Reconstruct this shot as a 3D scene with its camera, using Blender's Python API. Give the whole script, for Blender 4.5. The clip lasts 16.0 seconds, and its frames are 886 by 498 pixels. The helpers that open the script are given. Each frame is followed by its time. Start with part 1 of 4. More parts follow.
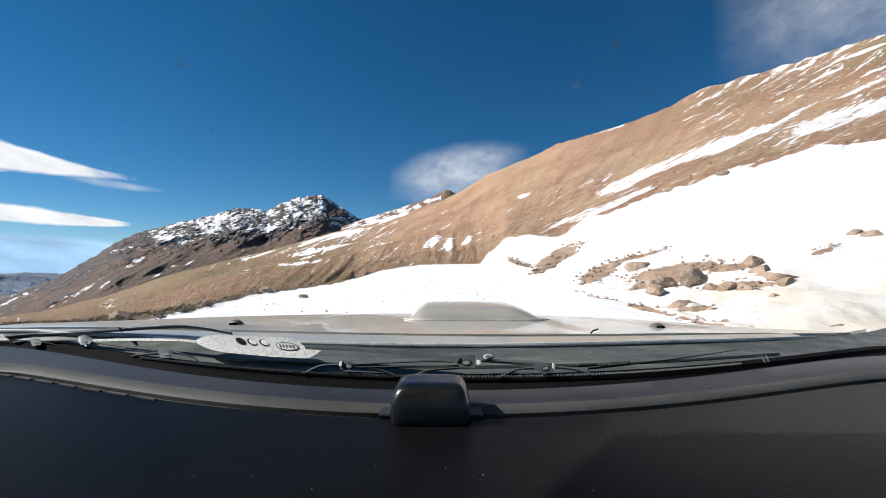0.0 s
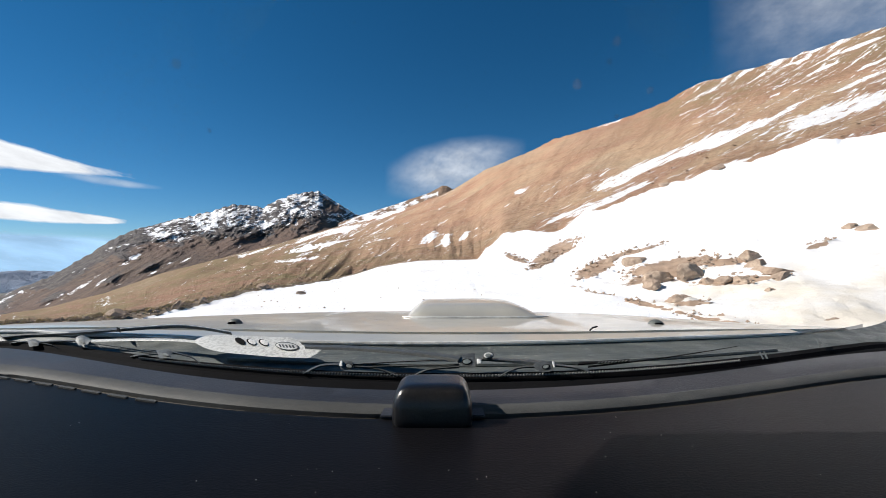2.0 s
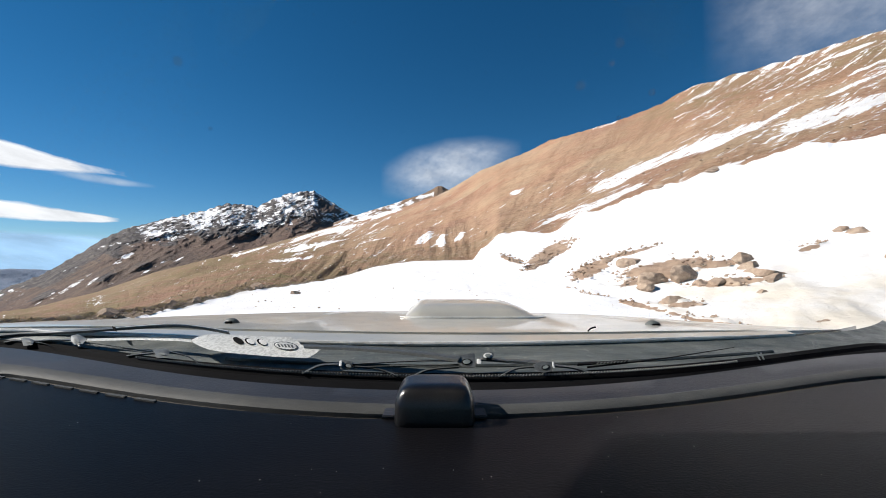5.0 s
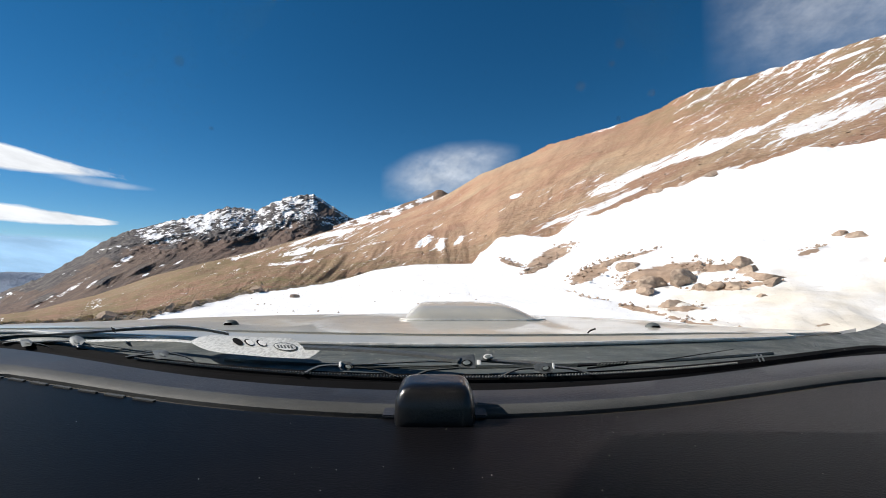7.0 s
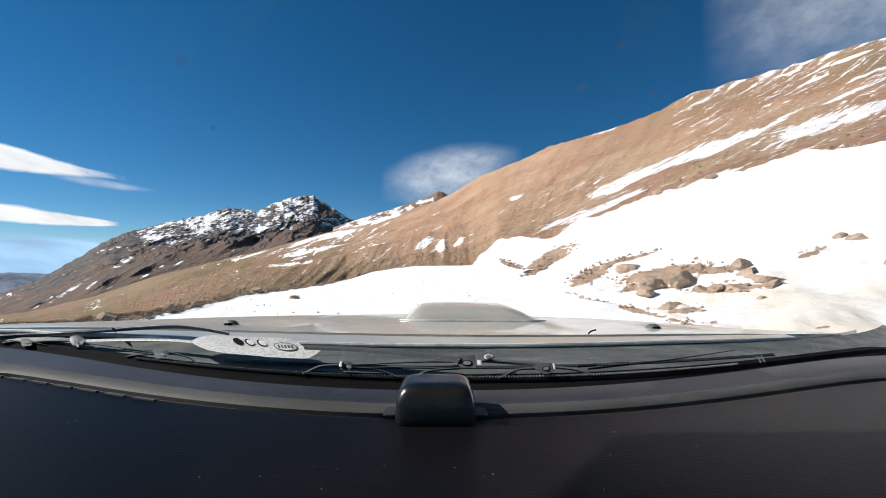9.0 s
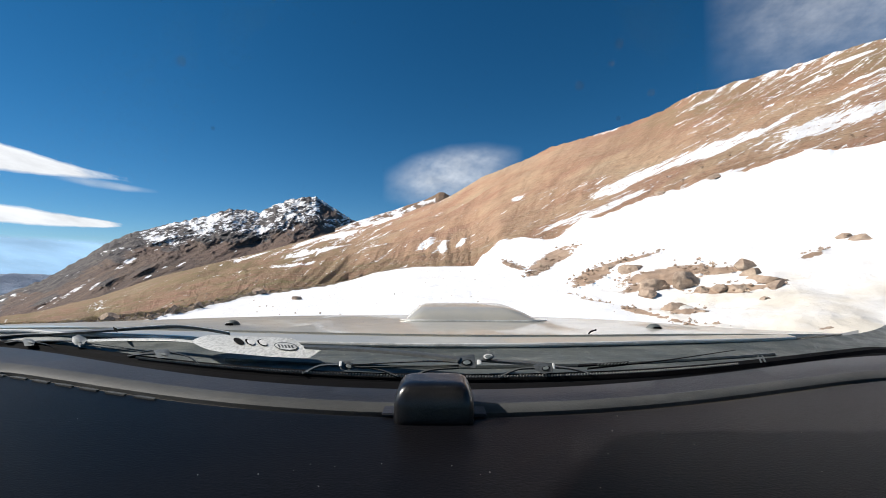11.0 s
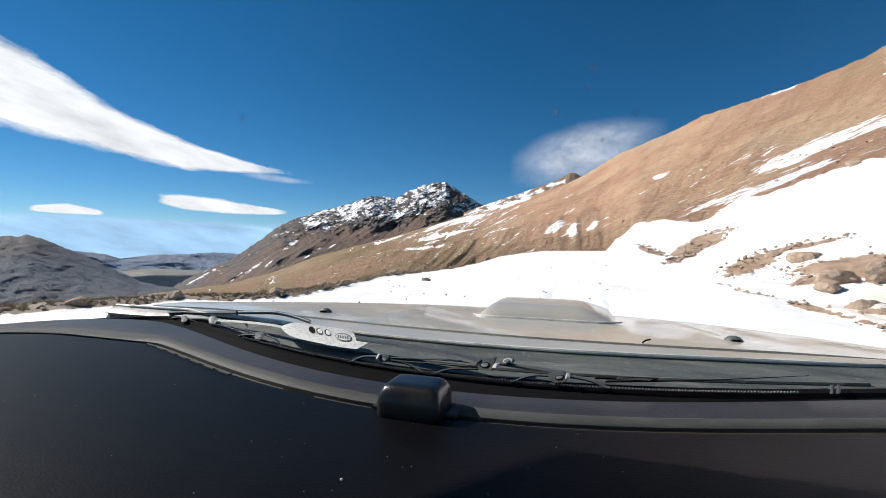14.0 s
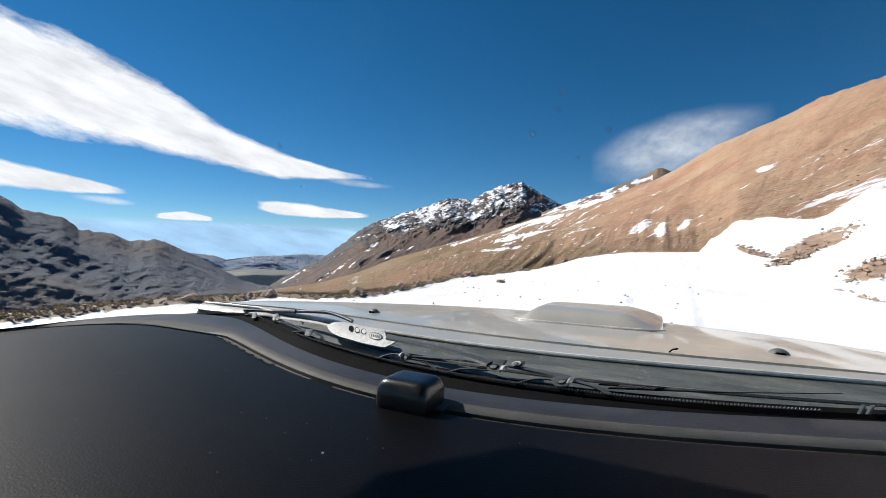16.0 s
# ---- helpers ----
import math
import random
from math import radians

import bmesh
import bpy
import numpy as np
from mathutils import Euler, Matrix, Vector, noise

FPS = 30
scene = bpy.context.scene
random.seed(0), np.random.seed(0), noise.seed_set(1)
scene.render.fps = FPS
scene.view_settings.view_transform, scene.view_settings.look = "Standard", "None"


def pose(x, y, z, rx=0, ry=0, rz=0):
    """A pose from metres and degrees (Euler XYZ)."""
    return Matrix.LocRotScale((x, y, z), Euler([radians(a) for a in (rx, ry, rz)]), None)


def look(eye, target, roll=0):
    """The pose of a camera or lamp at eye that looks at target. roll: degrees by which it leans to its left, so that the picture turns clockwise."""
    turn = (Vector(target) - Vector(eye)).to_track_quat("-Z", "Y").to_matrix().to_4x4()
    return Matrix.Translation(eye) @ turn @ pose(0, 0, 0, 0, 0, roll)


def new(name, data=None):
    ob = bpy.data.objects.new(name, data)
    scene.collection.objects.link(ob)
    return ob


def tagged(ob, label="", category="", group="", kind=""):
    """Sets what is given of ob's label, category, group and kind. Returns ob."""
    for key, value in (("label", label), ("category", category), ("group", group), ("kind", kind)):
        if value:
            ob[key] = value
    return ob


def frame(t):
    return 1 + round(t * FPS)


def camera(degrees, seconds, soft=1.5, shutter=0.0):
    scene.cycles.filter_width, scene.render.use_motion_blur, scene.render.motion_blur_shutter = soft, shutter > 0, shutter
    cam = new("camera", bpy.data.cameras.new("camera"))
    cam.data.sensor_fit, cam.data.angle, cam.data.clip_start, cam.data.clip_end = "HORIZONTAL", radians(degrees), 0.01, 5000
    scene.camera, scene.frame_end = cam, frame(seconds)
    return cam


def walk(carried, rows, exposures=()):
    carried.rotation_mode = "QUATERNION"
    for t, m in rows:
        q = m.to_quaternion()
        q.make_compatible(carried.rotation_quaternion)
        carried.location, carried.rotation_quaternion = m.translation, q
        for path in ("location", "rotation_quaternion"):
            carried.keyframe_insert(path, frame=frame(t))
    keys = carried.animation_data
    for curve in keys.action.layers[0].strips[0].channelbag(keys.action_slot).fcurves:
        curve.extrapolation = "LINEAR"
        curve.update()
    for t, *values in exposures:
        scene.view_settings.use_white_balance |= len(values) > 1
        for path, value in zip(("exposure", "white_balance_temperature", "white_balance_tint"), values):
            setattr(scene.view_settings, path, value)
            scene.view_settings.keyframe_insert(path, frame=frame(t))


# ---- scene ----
EYE = 1.5                       # height of the lens over the road
cam = camera(92.0, 16.0, soft=0.7)
# seconds, sideways, ahead, up, pitch, roll, yaw
PATH = [
    (0.0, 0.005, -0.001, -0.001, 2.21, -0.10, 0.54), (0.5, 0.005, -0.000, 0.001, 1.94, 0.27, 0.38),
    (1.0, 0.004, -0.000, 0.001, 1.88, 0.41, 0.31), (1.5, 0.006, 0.000, 0.002, 1.79, 0.40, 0.50),
    (2.0, 0.002, 0.000, 0.003, 1.65, 0.19, 0.19), (2.5, 0.003, 0.000, 0.002, 1.86, 0.18, 0.27),
    (3.0, 0.005, 0.000, 0.002, 1.80, 0.10, 0.48), (3.5, 0.003, 0.000, 0.002, 1.76, -0.00, 0.33),
    (4.0, -0.002, 0.000, 0.003, 1.66, -0.02, -0.29), (6.5, -0.005, -0.000, 0.000, 2.06, -0.14, -0.53),
    (7.0, -0.005, -0.000, -0.001, 2.20, -0.19, -0.53), (7.5, -0.005, -0.000, -0.000, 2.10, -0.17, -0.51),
    (8.0, -0.005, -0.000, -0.001, 2.18, -0.23, -0.52), (8.5, -0.006, -0.000, -0.002, 2.31, -0.30, -0.55),
    (11.0, -0.003, -0.001, -0.004, 2.51, -0.28, -0.27), (11.5, 0.002, -0.001, -0.003, 2.39, -0.24, 0.20),
    (12.0, 0.016, -0.002, -0.002, 2.34, -0.48, 1.68), (12.5, 0.040, -0.005, 0.007, 1.46, -0.68, 4.49),
    (13.0, 0.072, -0.012, 0.018, 0.56, -0.76, 8.65), (13.5, 0.107, -0.023, 0.025, 0.30, -0.95, 12.97),
    (14.0, 0.133, -0.031, 0.031, 0.12, -0.92, 16.64), (14.5, 0.168, -0.037, 0.039, -0.28, -0.99, 20.48),
    (15.0, 0.201, -0.041, 0.044, -0.32, -1.19, 23.99), (15.5, 0.218, -0.042, 0.043, -0.03, -0.97, 25.58),
    (16.0, 0.230, -0.042, 0.042, 0.16, -0.78, 26.82)]
walk(cam, [(t, pose(x, y, EYE + z, 90 + p, r, w)) for t, x, y, z, p, r, w in PATH])
TURN, DIP = 0.95, 0.73           # degrees by which the land lies to the left of and below the car's axes

# ---- light ----
SUN_EL, SUN_AZ = 38.0, -86.0    # degrees up; degrees to the right of the car's heading
scene.view_settings.exposure = 0.36
world = bpy.data.worlds.new("sky")
scene.world = world
world.use_nodes = True
wn = world.node_tree
wn.nodes.clear()
sky = wn.nodes.new("ShaderNodeTexSky")
sky.sky_type, sky.sun_disc = "NISHITA", False
sky.sun_elevation, sky.sun_rotation = radians(SUN_EL), radians(SUN_AZ)
sky.altitude, sky.air_density, sky.dust_density, sky.ozone_density = 3200, 1.0, 0.0, 4.0
sky_bg = wn.nodes.new("ShaderNodeBackground")
sky_bg.inputs["Strength"].default_value = 0.065
sky_out = wn.nodes.new("ShaderNodeOutputWorld")
sky_tone = wn.nodes.new("ShaderNodeHueSaturation")
sky_tone.inputs["Saturation"].default_value = 1.27
sky_tone.inputs["Hue"].default_value = 0.492
wn.links.new(sky.outputs[0], sky_tone.inputs["Color"])
wn.links.new(sky_tone.outputs[0], sky_bg.inputs[0])
wn.links.new(sky_bg.outputs[0], sky_out.inputs[0])
sun_data = bpy.data.lights.new("sun", "SUN")
sun_data.energy, sun_data.angle, sun_data.color = 5.0, radians(0.5), (1.0, 0.95, 0.88)
sun = new("sun", sun_data)
sun_way = Vector((math.sin(radians(SUN_AZ)) * math.cos(radians(SUN_EL)), math.cos(radians(SUN_AZ)) * math.cos(radians(SUN_EL)), math.sin(radians(SUN_EL))))
sun.matrix_world = look(sun_way * 300, (0, 0, 0))


# ---- materials ----
class Mat:
    """A node material, with short calls for the nodes used most."""

    def __init__(self, name, rough=0.8, metal=0.0, color=(0.5, 0.5, 0.5), spec=0.5):
        self.m = bpy.data.materials.new(name)
        self.m.use_nodes = True
        self.t = self.m.node_tree
        self.b = self.t.nodes["Principled BSDF"]
        self.out = self.t.nodes["Material Output"]
        self.set("Base Color", (*color, 1))
        self.set("Roughness", rough)
        self.set("Metallic", metal)
        self.set("Specular IOR Level", spec)

    def node(self, kind, **given):
        n = self.t.nodes.new(kind)
        for k, v in given.items():
            n.inputs[k.replace("_", " ")].default_value = v
        return n

    def link(self, a, b):
        self.t.links.new(a, b)
        return b

    def set(self, key, v):
        if isinstance(v, bpy.types.NodeSocket):
            self.t.links.new(v, self.b.inputs[key])
        else:
            self.b.inputs[key].default_value = v

    def place(self, scale=(1, 1, 1), turn=(0, 0, 0), uv=False):
        co = self.node("ShaderNodeTexCoord")
        rt = self.node("ShaderNodeMapping", Rotation=[radians(a) for a in turn])
        mp = self.node("ShaderNodeMapping", Scale=scale)
        self.link(co.outputs["UV" if uv else "Object"], rt.inputs[0])
        self.link(rt.outputs[0], mp.inputs[0])
        return mp.outputs[0]

    def noise(self, scale, detail=4, rough=0.55, at=None):
        n = self.node("ShaderNodeTexNoise", Scale=scale, Detail=detail, Roughness=rough)
        self.link(at or self.place(), n.inputs["Vector"])
        return n.outputs[0]

    def cells(self, scale, at=None, feature="F1", out="Distance"):
        n = self.node("ShaderNodeTexVoronoi", Scale=scale)
        n.feature = feature
        self.link(at or self.place(), n.inputs["Vector"])
        return n.outputs[out]

    def ramp(self, v, *stops):
        n = self.node("ShaderNodeValToRGB")
        e = n.color_ramp.elements
        while len(e) < len(stops):
            e.new(0.5)
        for k, (p, c) in zip(e, stops):
            k.position, k.color = p, (*c, 1) if isinstance(c, tuple) else (c, c, c, 1)
        self.link(v, n.inputs[0])
        return n.outputs[0]

    def math(self, op, a, b=0.0, c=0.0):
        n = self.node("ShaderNodeMath")
        n.operation = op
        for i, v in enumerate((a, b, c)):
            if isinstance(v, bpy.types.NodeSocket):
                self.link(v, n.inputs[i])
            else:
                n.inputs[i].default_value = v
        return n.outputs[0]

    def mix(self, fac, a, b, blend="MIX"):
        n = self.node("ShaderNodeMix")
        n.data_type, n.blend_type = "RGBA", blend
        for i, v in ((0, fac), (6, a), (7, b)):
            if isinstance(v, bpy.types.NodeSocket):
                self.link(v, n.inputs[i])
            else:
                n.inputs[i].default_value = v if i == 0 else (*v, 1)
        return n.outputs[2]

    def attr(self, name):
        n = self.node("ShaderNodeAttribute")
        n.attribute_name = name
        return n.outputs["Fac"]

    def bump(self, v, strength=0.3, distance=0.01, base=None):
        n = self.node("ShaderNodeBump", Strength=strength, Distance=distance)
        self.link(v, n.inputs["Height"])
        if base:
            self.link(base, n.inputs["Normal"])
        self.t.links.new(n.outputs[0], self.b.inputs["Normal"])
        return n.outputs[0]


SNOW, DIRTY_SNOW = (0.86, 0.87, 0.90), (0.70, 0.64, 0.54)


def snow_or(m, ground, bias, size, thin=None, amount=0.5):
    """Snow where the attribute 'snow' plus noise passes a half; ground elsewhere. Returns the mask."""
    n = m.noise(size, 8, 0.68)
    v = m.math("ADD", m.attr("snow"), m.math("MULTIPLY", m.math("SUBTRACT", n, 0.5), amount))
    if thin is not None:
        v = m.math("ADD", v, thin)
    k = m.ramp(m.math("ADD", v, bias), (0.48, 0.0), (0.53, 1.0))
    s = m.mix(m.ramp(m.noise(size * 0.35, 5), (0.45, 0.0), (0.8, 0.6)), SNOW, DIRTY_SNOW)
    m.set("Base Color", m.mix(k, ground, s))
    return k


def ground_mat():
    m = Mat("snow_and_gravel", 0.75)
    n = m.ramp(m.noise(0.7, 8, 0.7), (0.3, (0.12, 0.085, 0.055)), (0.5, (0.23, 0.165, 0.105)), (0.75, (0.32, 0.24, 0.15)))
    far = m.ramp(m.noise(0.004, 6), (0.4, (0.10, 0.085, 0.06)), (0.6, (0.16, 0.13, 0.09)))
    g = m.mix(m.attr("green"), m.mix(0.35, n, far), m.ramp(m.noise(0.006, 7, 0.65), (0.4, (0.075, 0.082, 0.076)), (0.65, (0.150, 0.140, 0.112))))
    snow_or(m, g, 0.0, 0.5, amount=0.35)
    m.bump(m.noise(3.0, 8, 0.7), 0.35, 0.12, m.bump(m.noise(0.5, 4), 0.4, 0.3))
    return m.m


def hillside_mat():
    m = Mat("scree_and_snow", 0.9, spec=0.2)
    big = m.noise(0.011, 6, 0.62)
    c = m.ramp(big, (0.34, (0.36, 0.195, 0.125)), (0.45, (0.44, 0.265, 0.170)), (0.57, (0.48, 0.335, 0.215)), (0.70, (0.42, 0.325, 0.215)))
    c = m.mix(m.math("MULTIPLY", m.attr("green"), 0.8), c, (0.205, 0.132, 0.085))
    band = m.noise(1.0, 7, 0.6, m.place((0.05, 0.42, 1), (0, 0, -22), uv=True))
    c = m.mix(m.ramp(band, (0.46, 0.0), (0.60, 0.75)), c, (0.37, 0.205, 0.140))
    c = m.mix(m.ramp(band, (0.32, 0.6), (0.44, 0.0)), c, (0.40, 0.325, 0.235))
    down = m.noise(1.0, 7, 0.65, m.place((0.12, 0.9, 1), (0, 0, -52), uv=True))
    c = m.mix(m.ramp(down, (0.36, 0.5), (0.52, 0.0)), c, (0.25, 0.15, 0.095))
    patch = m.noise(0.16, 8, 0.72)
    c = m.mix(m.ramp(patch, (0.34, 0.6), (0.5, 0.0)), c, (0.24, 0.155, 0.09))
    grit = m.noise(0.9, 9, 0.8)
    c = m.mix(m.ramp(grit, (0.38, 0.75), (0.5, 0.0)), c, (0.17, 0.105, 0.066))
    c = m.mix(m.ramp(grit, (0.54, 0.0), (0.66, 0.55)), c, (0.56, 0.44, 0.32))
    stones = m.cells(0.42)
    c = m.mix(m.ramp(stones, (0.10, 0.7), (0.20, 0.0)), c, (0.55, 0.43, 0.31))
    veg = m.math("MULTIPLY", m.attr("green"), m.ramp(m.noise(0.09, 8, 0.7), (0.42, 0.0), (0.6, 0.8)))
    c = m.mix(veg, c, (0.21, 0.17, 0.085))
    streak = m.noise(1.0, 9, 0.72, m.place((0.15, 3.0, 1), (0, 0, -24), uv=True))
    thin = m.math("MULTIPLY", m.math("SUBTRACT", streak, 0.5), 2.0)
    snow_or(m, c, 0.0, 0.3, thin, 1.1)
    m.bump(grit, 0.8, 0.6, m.bump(patch, 0.5, 1.3, m.bump(down, 0.5, 2.0)))
    return m.m


def rock_mat(name, dark, light, red, scale, snow=True, amount=0.9, rough=0.9):
    m = Mat(name, rough, spec=0.2)
    n = m.noise(scale, 9, 0.72)
    c = m.ramp(n, (0.3, dark), (0.55, light), (0.75, dark))
    c = m.mix(m.ramp(m.noise(scale * 0.3, 5), (0.42, 0.0), (0.62, 0.8)), c, red)
    if snow:
        snow_or(m, c, 0.0, scale * 1.6, amount=amount)
    else:
        m.set("Base Color", c)
    m.bump(n, 0.8, 0.35 / scale)
    return m.m


def mountain_mat():
    """Dark crags above, brown scree below ('green' is the share of scree), snow lying along the ledges."""
    m = Mat("grey_mountain_rock", 0.9, spec=0.2)
    n = m.noise(0.03, 10, 0.75)
    c = m.ramp(n, (0.34, (0.038, 0.036, 0.042)), (0.5, (0.105, 0.094, 0.092)), (0.68, (0.20, 0.175, 0.155)))
    fall = m.noise(1.0, 9, 0.72, m.place((0.30, 3.0, 1), (0, 0, -33), uv=True))
    scree = m.ramp(fall, (0.34, (0.085, 0.070, 0.066)), (0.5, (0.150, 0.108, 0.086)), (0.64, (0.205, 0.150, 0.112)))
    scree = m.mix(m.ramp(m.noise(0.004, 6), (0.42, 0.0), (0.6, 0.55)), scree, (0.175, 0.112, 0.088))
    scree = m.mix(m.ramp(m.noise(0.05, 9, 0.8), (0.38, 0.6), (0.5, 0.0)), scree, (0.062, 0.052, 0.046))
    c = m.mix(m.ramp(m.math("ADD", m.attr("green"), m.math("MULTIPLY", m.math("SUBTRACT", n, 0.5), 0.9)), (0.40, 0.0), (0.60, 0.92)), c, scree)
    ledge = m.noise(1.0, 9, 0.75, m.place((1.3, 5.5, 1), (0, 0, -22), uv=True))
    thin = m.math("ADD", m.math("MULTIPLY", m.math("SUBTRACT", ledge, 0.5), 1.5), m.math("MULTIPLY", m.math("SUBTRACT", fall, 0.5), 0.5))
    snow_or(m, c, 0.0, 0.03, thin, 0.8)
    m.bump(n, 0.9, 9.0, m.bump(fall, 0.6, 10.0))
    return m.m


def bank_mat():
    m = Mat("trodden_snow", 0.65)
    earth = m.ramp(m.noise(1.4, 8, 0.7), (0.3, (0.22, 0.145, 0.095)), (0.6, (0.40, 0.285, 0.20)))
    dirt = m.math("MULTIPLY", m.attr("green"), m.ramp(m.noise(0.6, 7), (0.3, 0.2), (0.65, 0.95)))
    snow = m.mix(dirt, SNOW, (0.62, 0.54, 0.41))
    v = m.math("ADD", m.attr("snow"), m.math("MULTIPLY", m.math("SUBTRACT", m.noise(0.9, 9, 0.72, m.place((1, 1, 2.2))), 0.5), 2.4))
    m.set("Base Color", m.mix(m.ramp(v, (0.48, 0.0), (0.53, 1.0)), earth, snow))
    m.bump(m.noise(2.2, 8, 0.7), 0.5, 0.12, m.bump(m.noise(0.5, 5), 0.4, 0.3))
    return m.m


def stone_mat(name, a, b, scale):
    m = Mat(name, 0.85, spec=0.25)
    n = m.noise(scale, 8, 0.7)
    info = m.node("ShaderNodeObjectInfo")
    c = m.ramp(n, (0.3, a), (0.65, b))
    c = m.mix(m.math("MULTIPLY", info.outputs["Random"], 0.3), c, (0.36, 0.26, 0.19))
    m.set("Base Color", c)
    m.bump(n, 0.9, 0.12)
    return m.m


def paint_mat():
    m = Mat("silver_paint", 0.3, 0.12, (0.50, 0.48, 0.43))
    dust = m.ramp(m.noise(9, 7, 0.6), (0.42, 0.0), (0.72, 0.85))
    m.set("Base Color", m.mix(dust, (0.40, 0.385, 0.34), (0.50, 0.46, 0.375)))
    m.set("Coat Weight", 0.45)
    m.set("Coat Roughness", 0.05)
    m.set("Roughness", m.ramp(m.noise(14, 6), (0.3, 0.28), (0.7, 0.5)))
    m.bump(m.noise(160, 3), 0.05, 0.002)
    return m.m


def plastic_mat(name, color, rough, scale, depth, dust=0.0, spec=0.5):
    m = Mat(name, rough, 0, color, spec)
    n = m.noise(scale, 5, 0.6)
    c = m.mix(m.ramp(m.noise(7, 6), (0.35, 0.0), (0.75, 1.0)), color, tuple(k * 1.5 + 0.004 for k in color))
    if dust:
        c = m.mix(m.ramp(m.noise(26, 8, 0.7), (0.5, 0.0), (0.8, dust)), c, (0.30, 0.26, 0.21))
    m.set("Base Color", c)
    m.bump(n, 0.4, depth)
    return m.m


def dash_mat():
    """Dark grained vinyl under a film of dust."""
    m = Mat("dark_dashboard_vinyl", 0.44, 0, (0.005, 0.005, 0.006), 0.04)
    m.set("Diffuse Roughness", 1.0)
    c = m.mix(m.ramp(m.noise(5, 6), (0.35, 0.0), (0.7, 1.0)), (0.0040, 0.0042, 0.0062), (0.0100, 0.0093, 0.0100))
    c = m.mix(m.ramp(m.noise(750, 4, 0.7), (0.56, 0.0), (0.72, 0.55)), c, (0.020, 0.018, 0.017))
    c = m.mix(m.ramp(m.noise(140, 6, 0.7), (0.60, 0.0), (0.78, 0.35)), c, (0.016, 0.015, 0.015))
    m.set("Base Color", c)
    m.bump(m.noise(500, 5), 0.35, 0.0008)
    return m.m


def metal_mat(name, color, rough, scale=240):
    m = Mat(name, rough, 0.25, color)
    n = m.noise(scale, 6, 0.75)
    m.set("Base Color", m.mix(m.ramp(n, (0.38, 0.8), (0.56, 0.0)), color, tuple(k * 0.5 for k in color)))
    m.set("Roughness", m.ramp(n, (0.3, rough + 0.15), (0.7, rough)))
    m.bump(n, 0.15, 0.001)
    return m.m


def glass_mat():
    """A thin coated pane: nearly all light goes straight through, a little is mirrored."""
    m = Mat("windscreen_glass", 0.0, 0, (1, 1, 1))
    clear = m.node("ShaderNodeBsdfTransparent")
    gloss = m.node("ShaderNodeBsdfGlossy", Roughness=0.0)
    mixer = m.node("ShaderNodeMixShader", Fac=0.0012)
    m.link(clear.outputs[0], mixer.inputs[1])
    m.link(gloss.outputs[0], mixer.inputs[2])
    m.link(mixer.outputs[0], m.out.inputs[0])
    return m.m


def cloud_mat(strength, thin=False, tint=(0.95, 0.97, 1.0)):
    m = Mat("cloud", 1.0, 0, (0.9, 0.9, 0.92), 0.0)
    n = m.noise(0.8 if thin else 1.3, 8, 0.62, m.place((0.8, 1.2, 1) if thin else (0.45, 1.3, 1), (0, 0, -20 if thin else 14), uv=True))
    if thin:
        a = m.math("MULTIPLY", m.math("MULTIPLY", m.attr("soft"), m.ramp(n, (0.25, 0.32), (0.75, 0.95))), strength)
    else:
        v = m.math("ADD", m.attr("soft"), m.math("MULTIPLY", m.math("SUBTRACT", n, 0.5), 1.2))
        a = m.ramp(v, (0.15, 0.0), (0.75, strength))
    glow = m.node("ShaderNodeEmission", Color=(*tint, 1))
    m.link(m.ramp(m.noise(0.8, 7, 0.6, m.place((0.35, 1.2, 1), (0, 0, 14), uv=True)), (0.3, 0.60), (0.7, 0.92)), glow.inputs["Strength"])
    clear = m.node("ShaderNodeBsdfTransparent")
    mixer = m.node("ShaderNodeMixShader")
    m.link(a, mixer.inputs[0])
    m.link(clear.outputs[0], mixer.inputs[1])
    m.link(glow.outputs[0], mixer.inputs[2])
    m.link(mixer.outputs[0], m.out.inputs[0])
    return m.m


def spot_mat():
    """A smear of dirt that lets most of the light through; also used for a painted glint."""
    m = Mat("dirt_and_glint_film", 0.9, 0, (0.75, 0.62, 0.62))
    clear = m.node("ShaderNodeBsdfTransparent")
    mixer = m.node("ShaderNodeMixShader", Fac=0.09)
    m.link(clear.outputs[0], mixer.inputs[1])
    m.link(m.b.outputs[0], mixer.inputs[2])
    m.link(mixer.outputs[0], m.out.inputs[0])
    return m.m


M_GROUND, M_HILL, M_BANK = ground_mat(), hillside_mat(), bank_mat()
M_MOUNT = mountain_mat()
M_PEAK = rock_mat("red_ridge_rock", (0.13, 0.09, 0.07), (0.28, 0.19, 0.13), (0.26, 0.15, 0.10), 0.02)
# blue-grey albedo carries the mountainside's shade and air haze as well as its rock
M_SHADE_HAZE = rock_mat("shade_and_haze_rock", (0.070, 0.088, 0.118), (0.140, 0.158, 0.190), (0.165, 0.150, 0.138), 0.010, amount=1.3)
# the blue in these rock colours is painted distance haze
M_FAR_HAZE = rock_mat("haze_tinted_far_rock", (0.13, 0.20, 0.31), (0.22, 0.28, 0.38), (0.25, 0.26, 0.30), 0.004)
M_STONE = stone_mat("brown_stone", (0.25, 0.175, 0.13), (0.52, 0.41, 0.31), 5.0)
M_TUFT = stone_mat("dry_grass", (0.40, 0.32, 0.19), (0.62, 0.52, 0.33), 3.0)
M_PAINT = paint_mat()
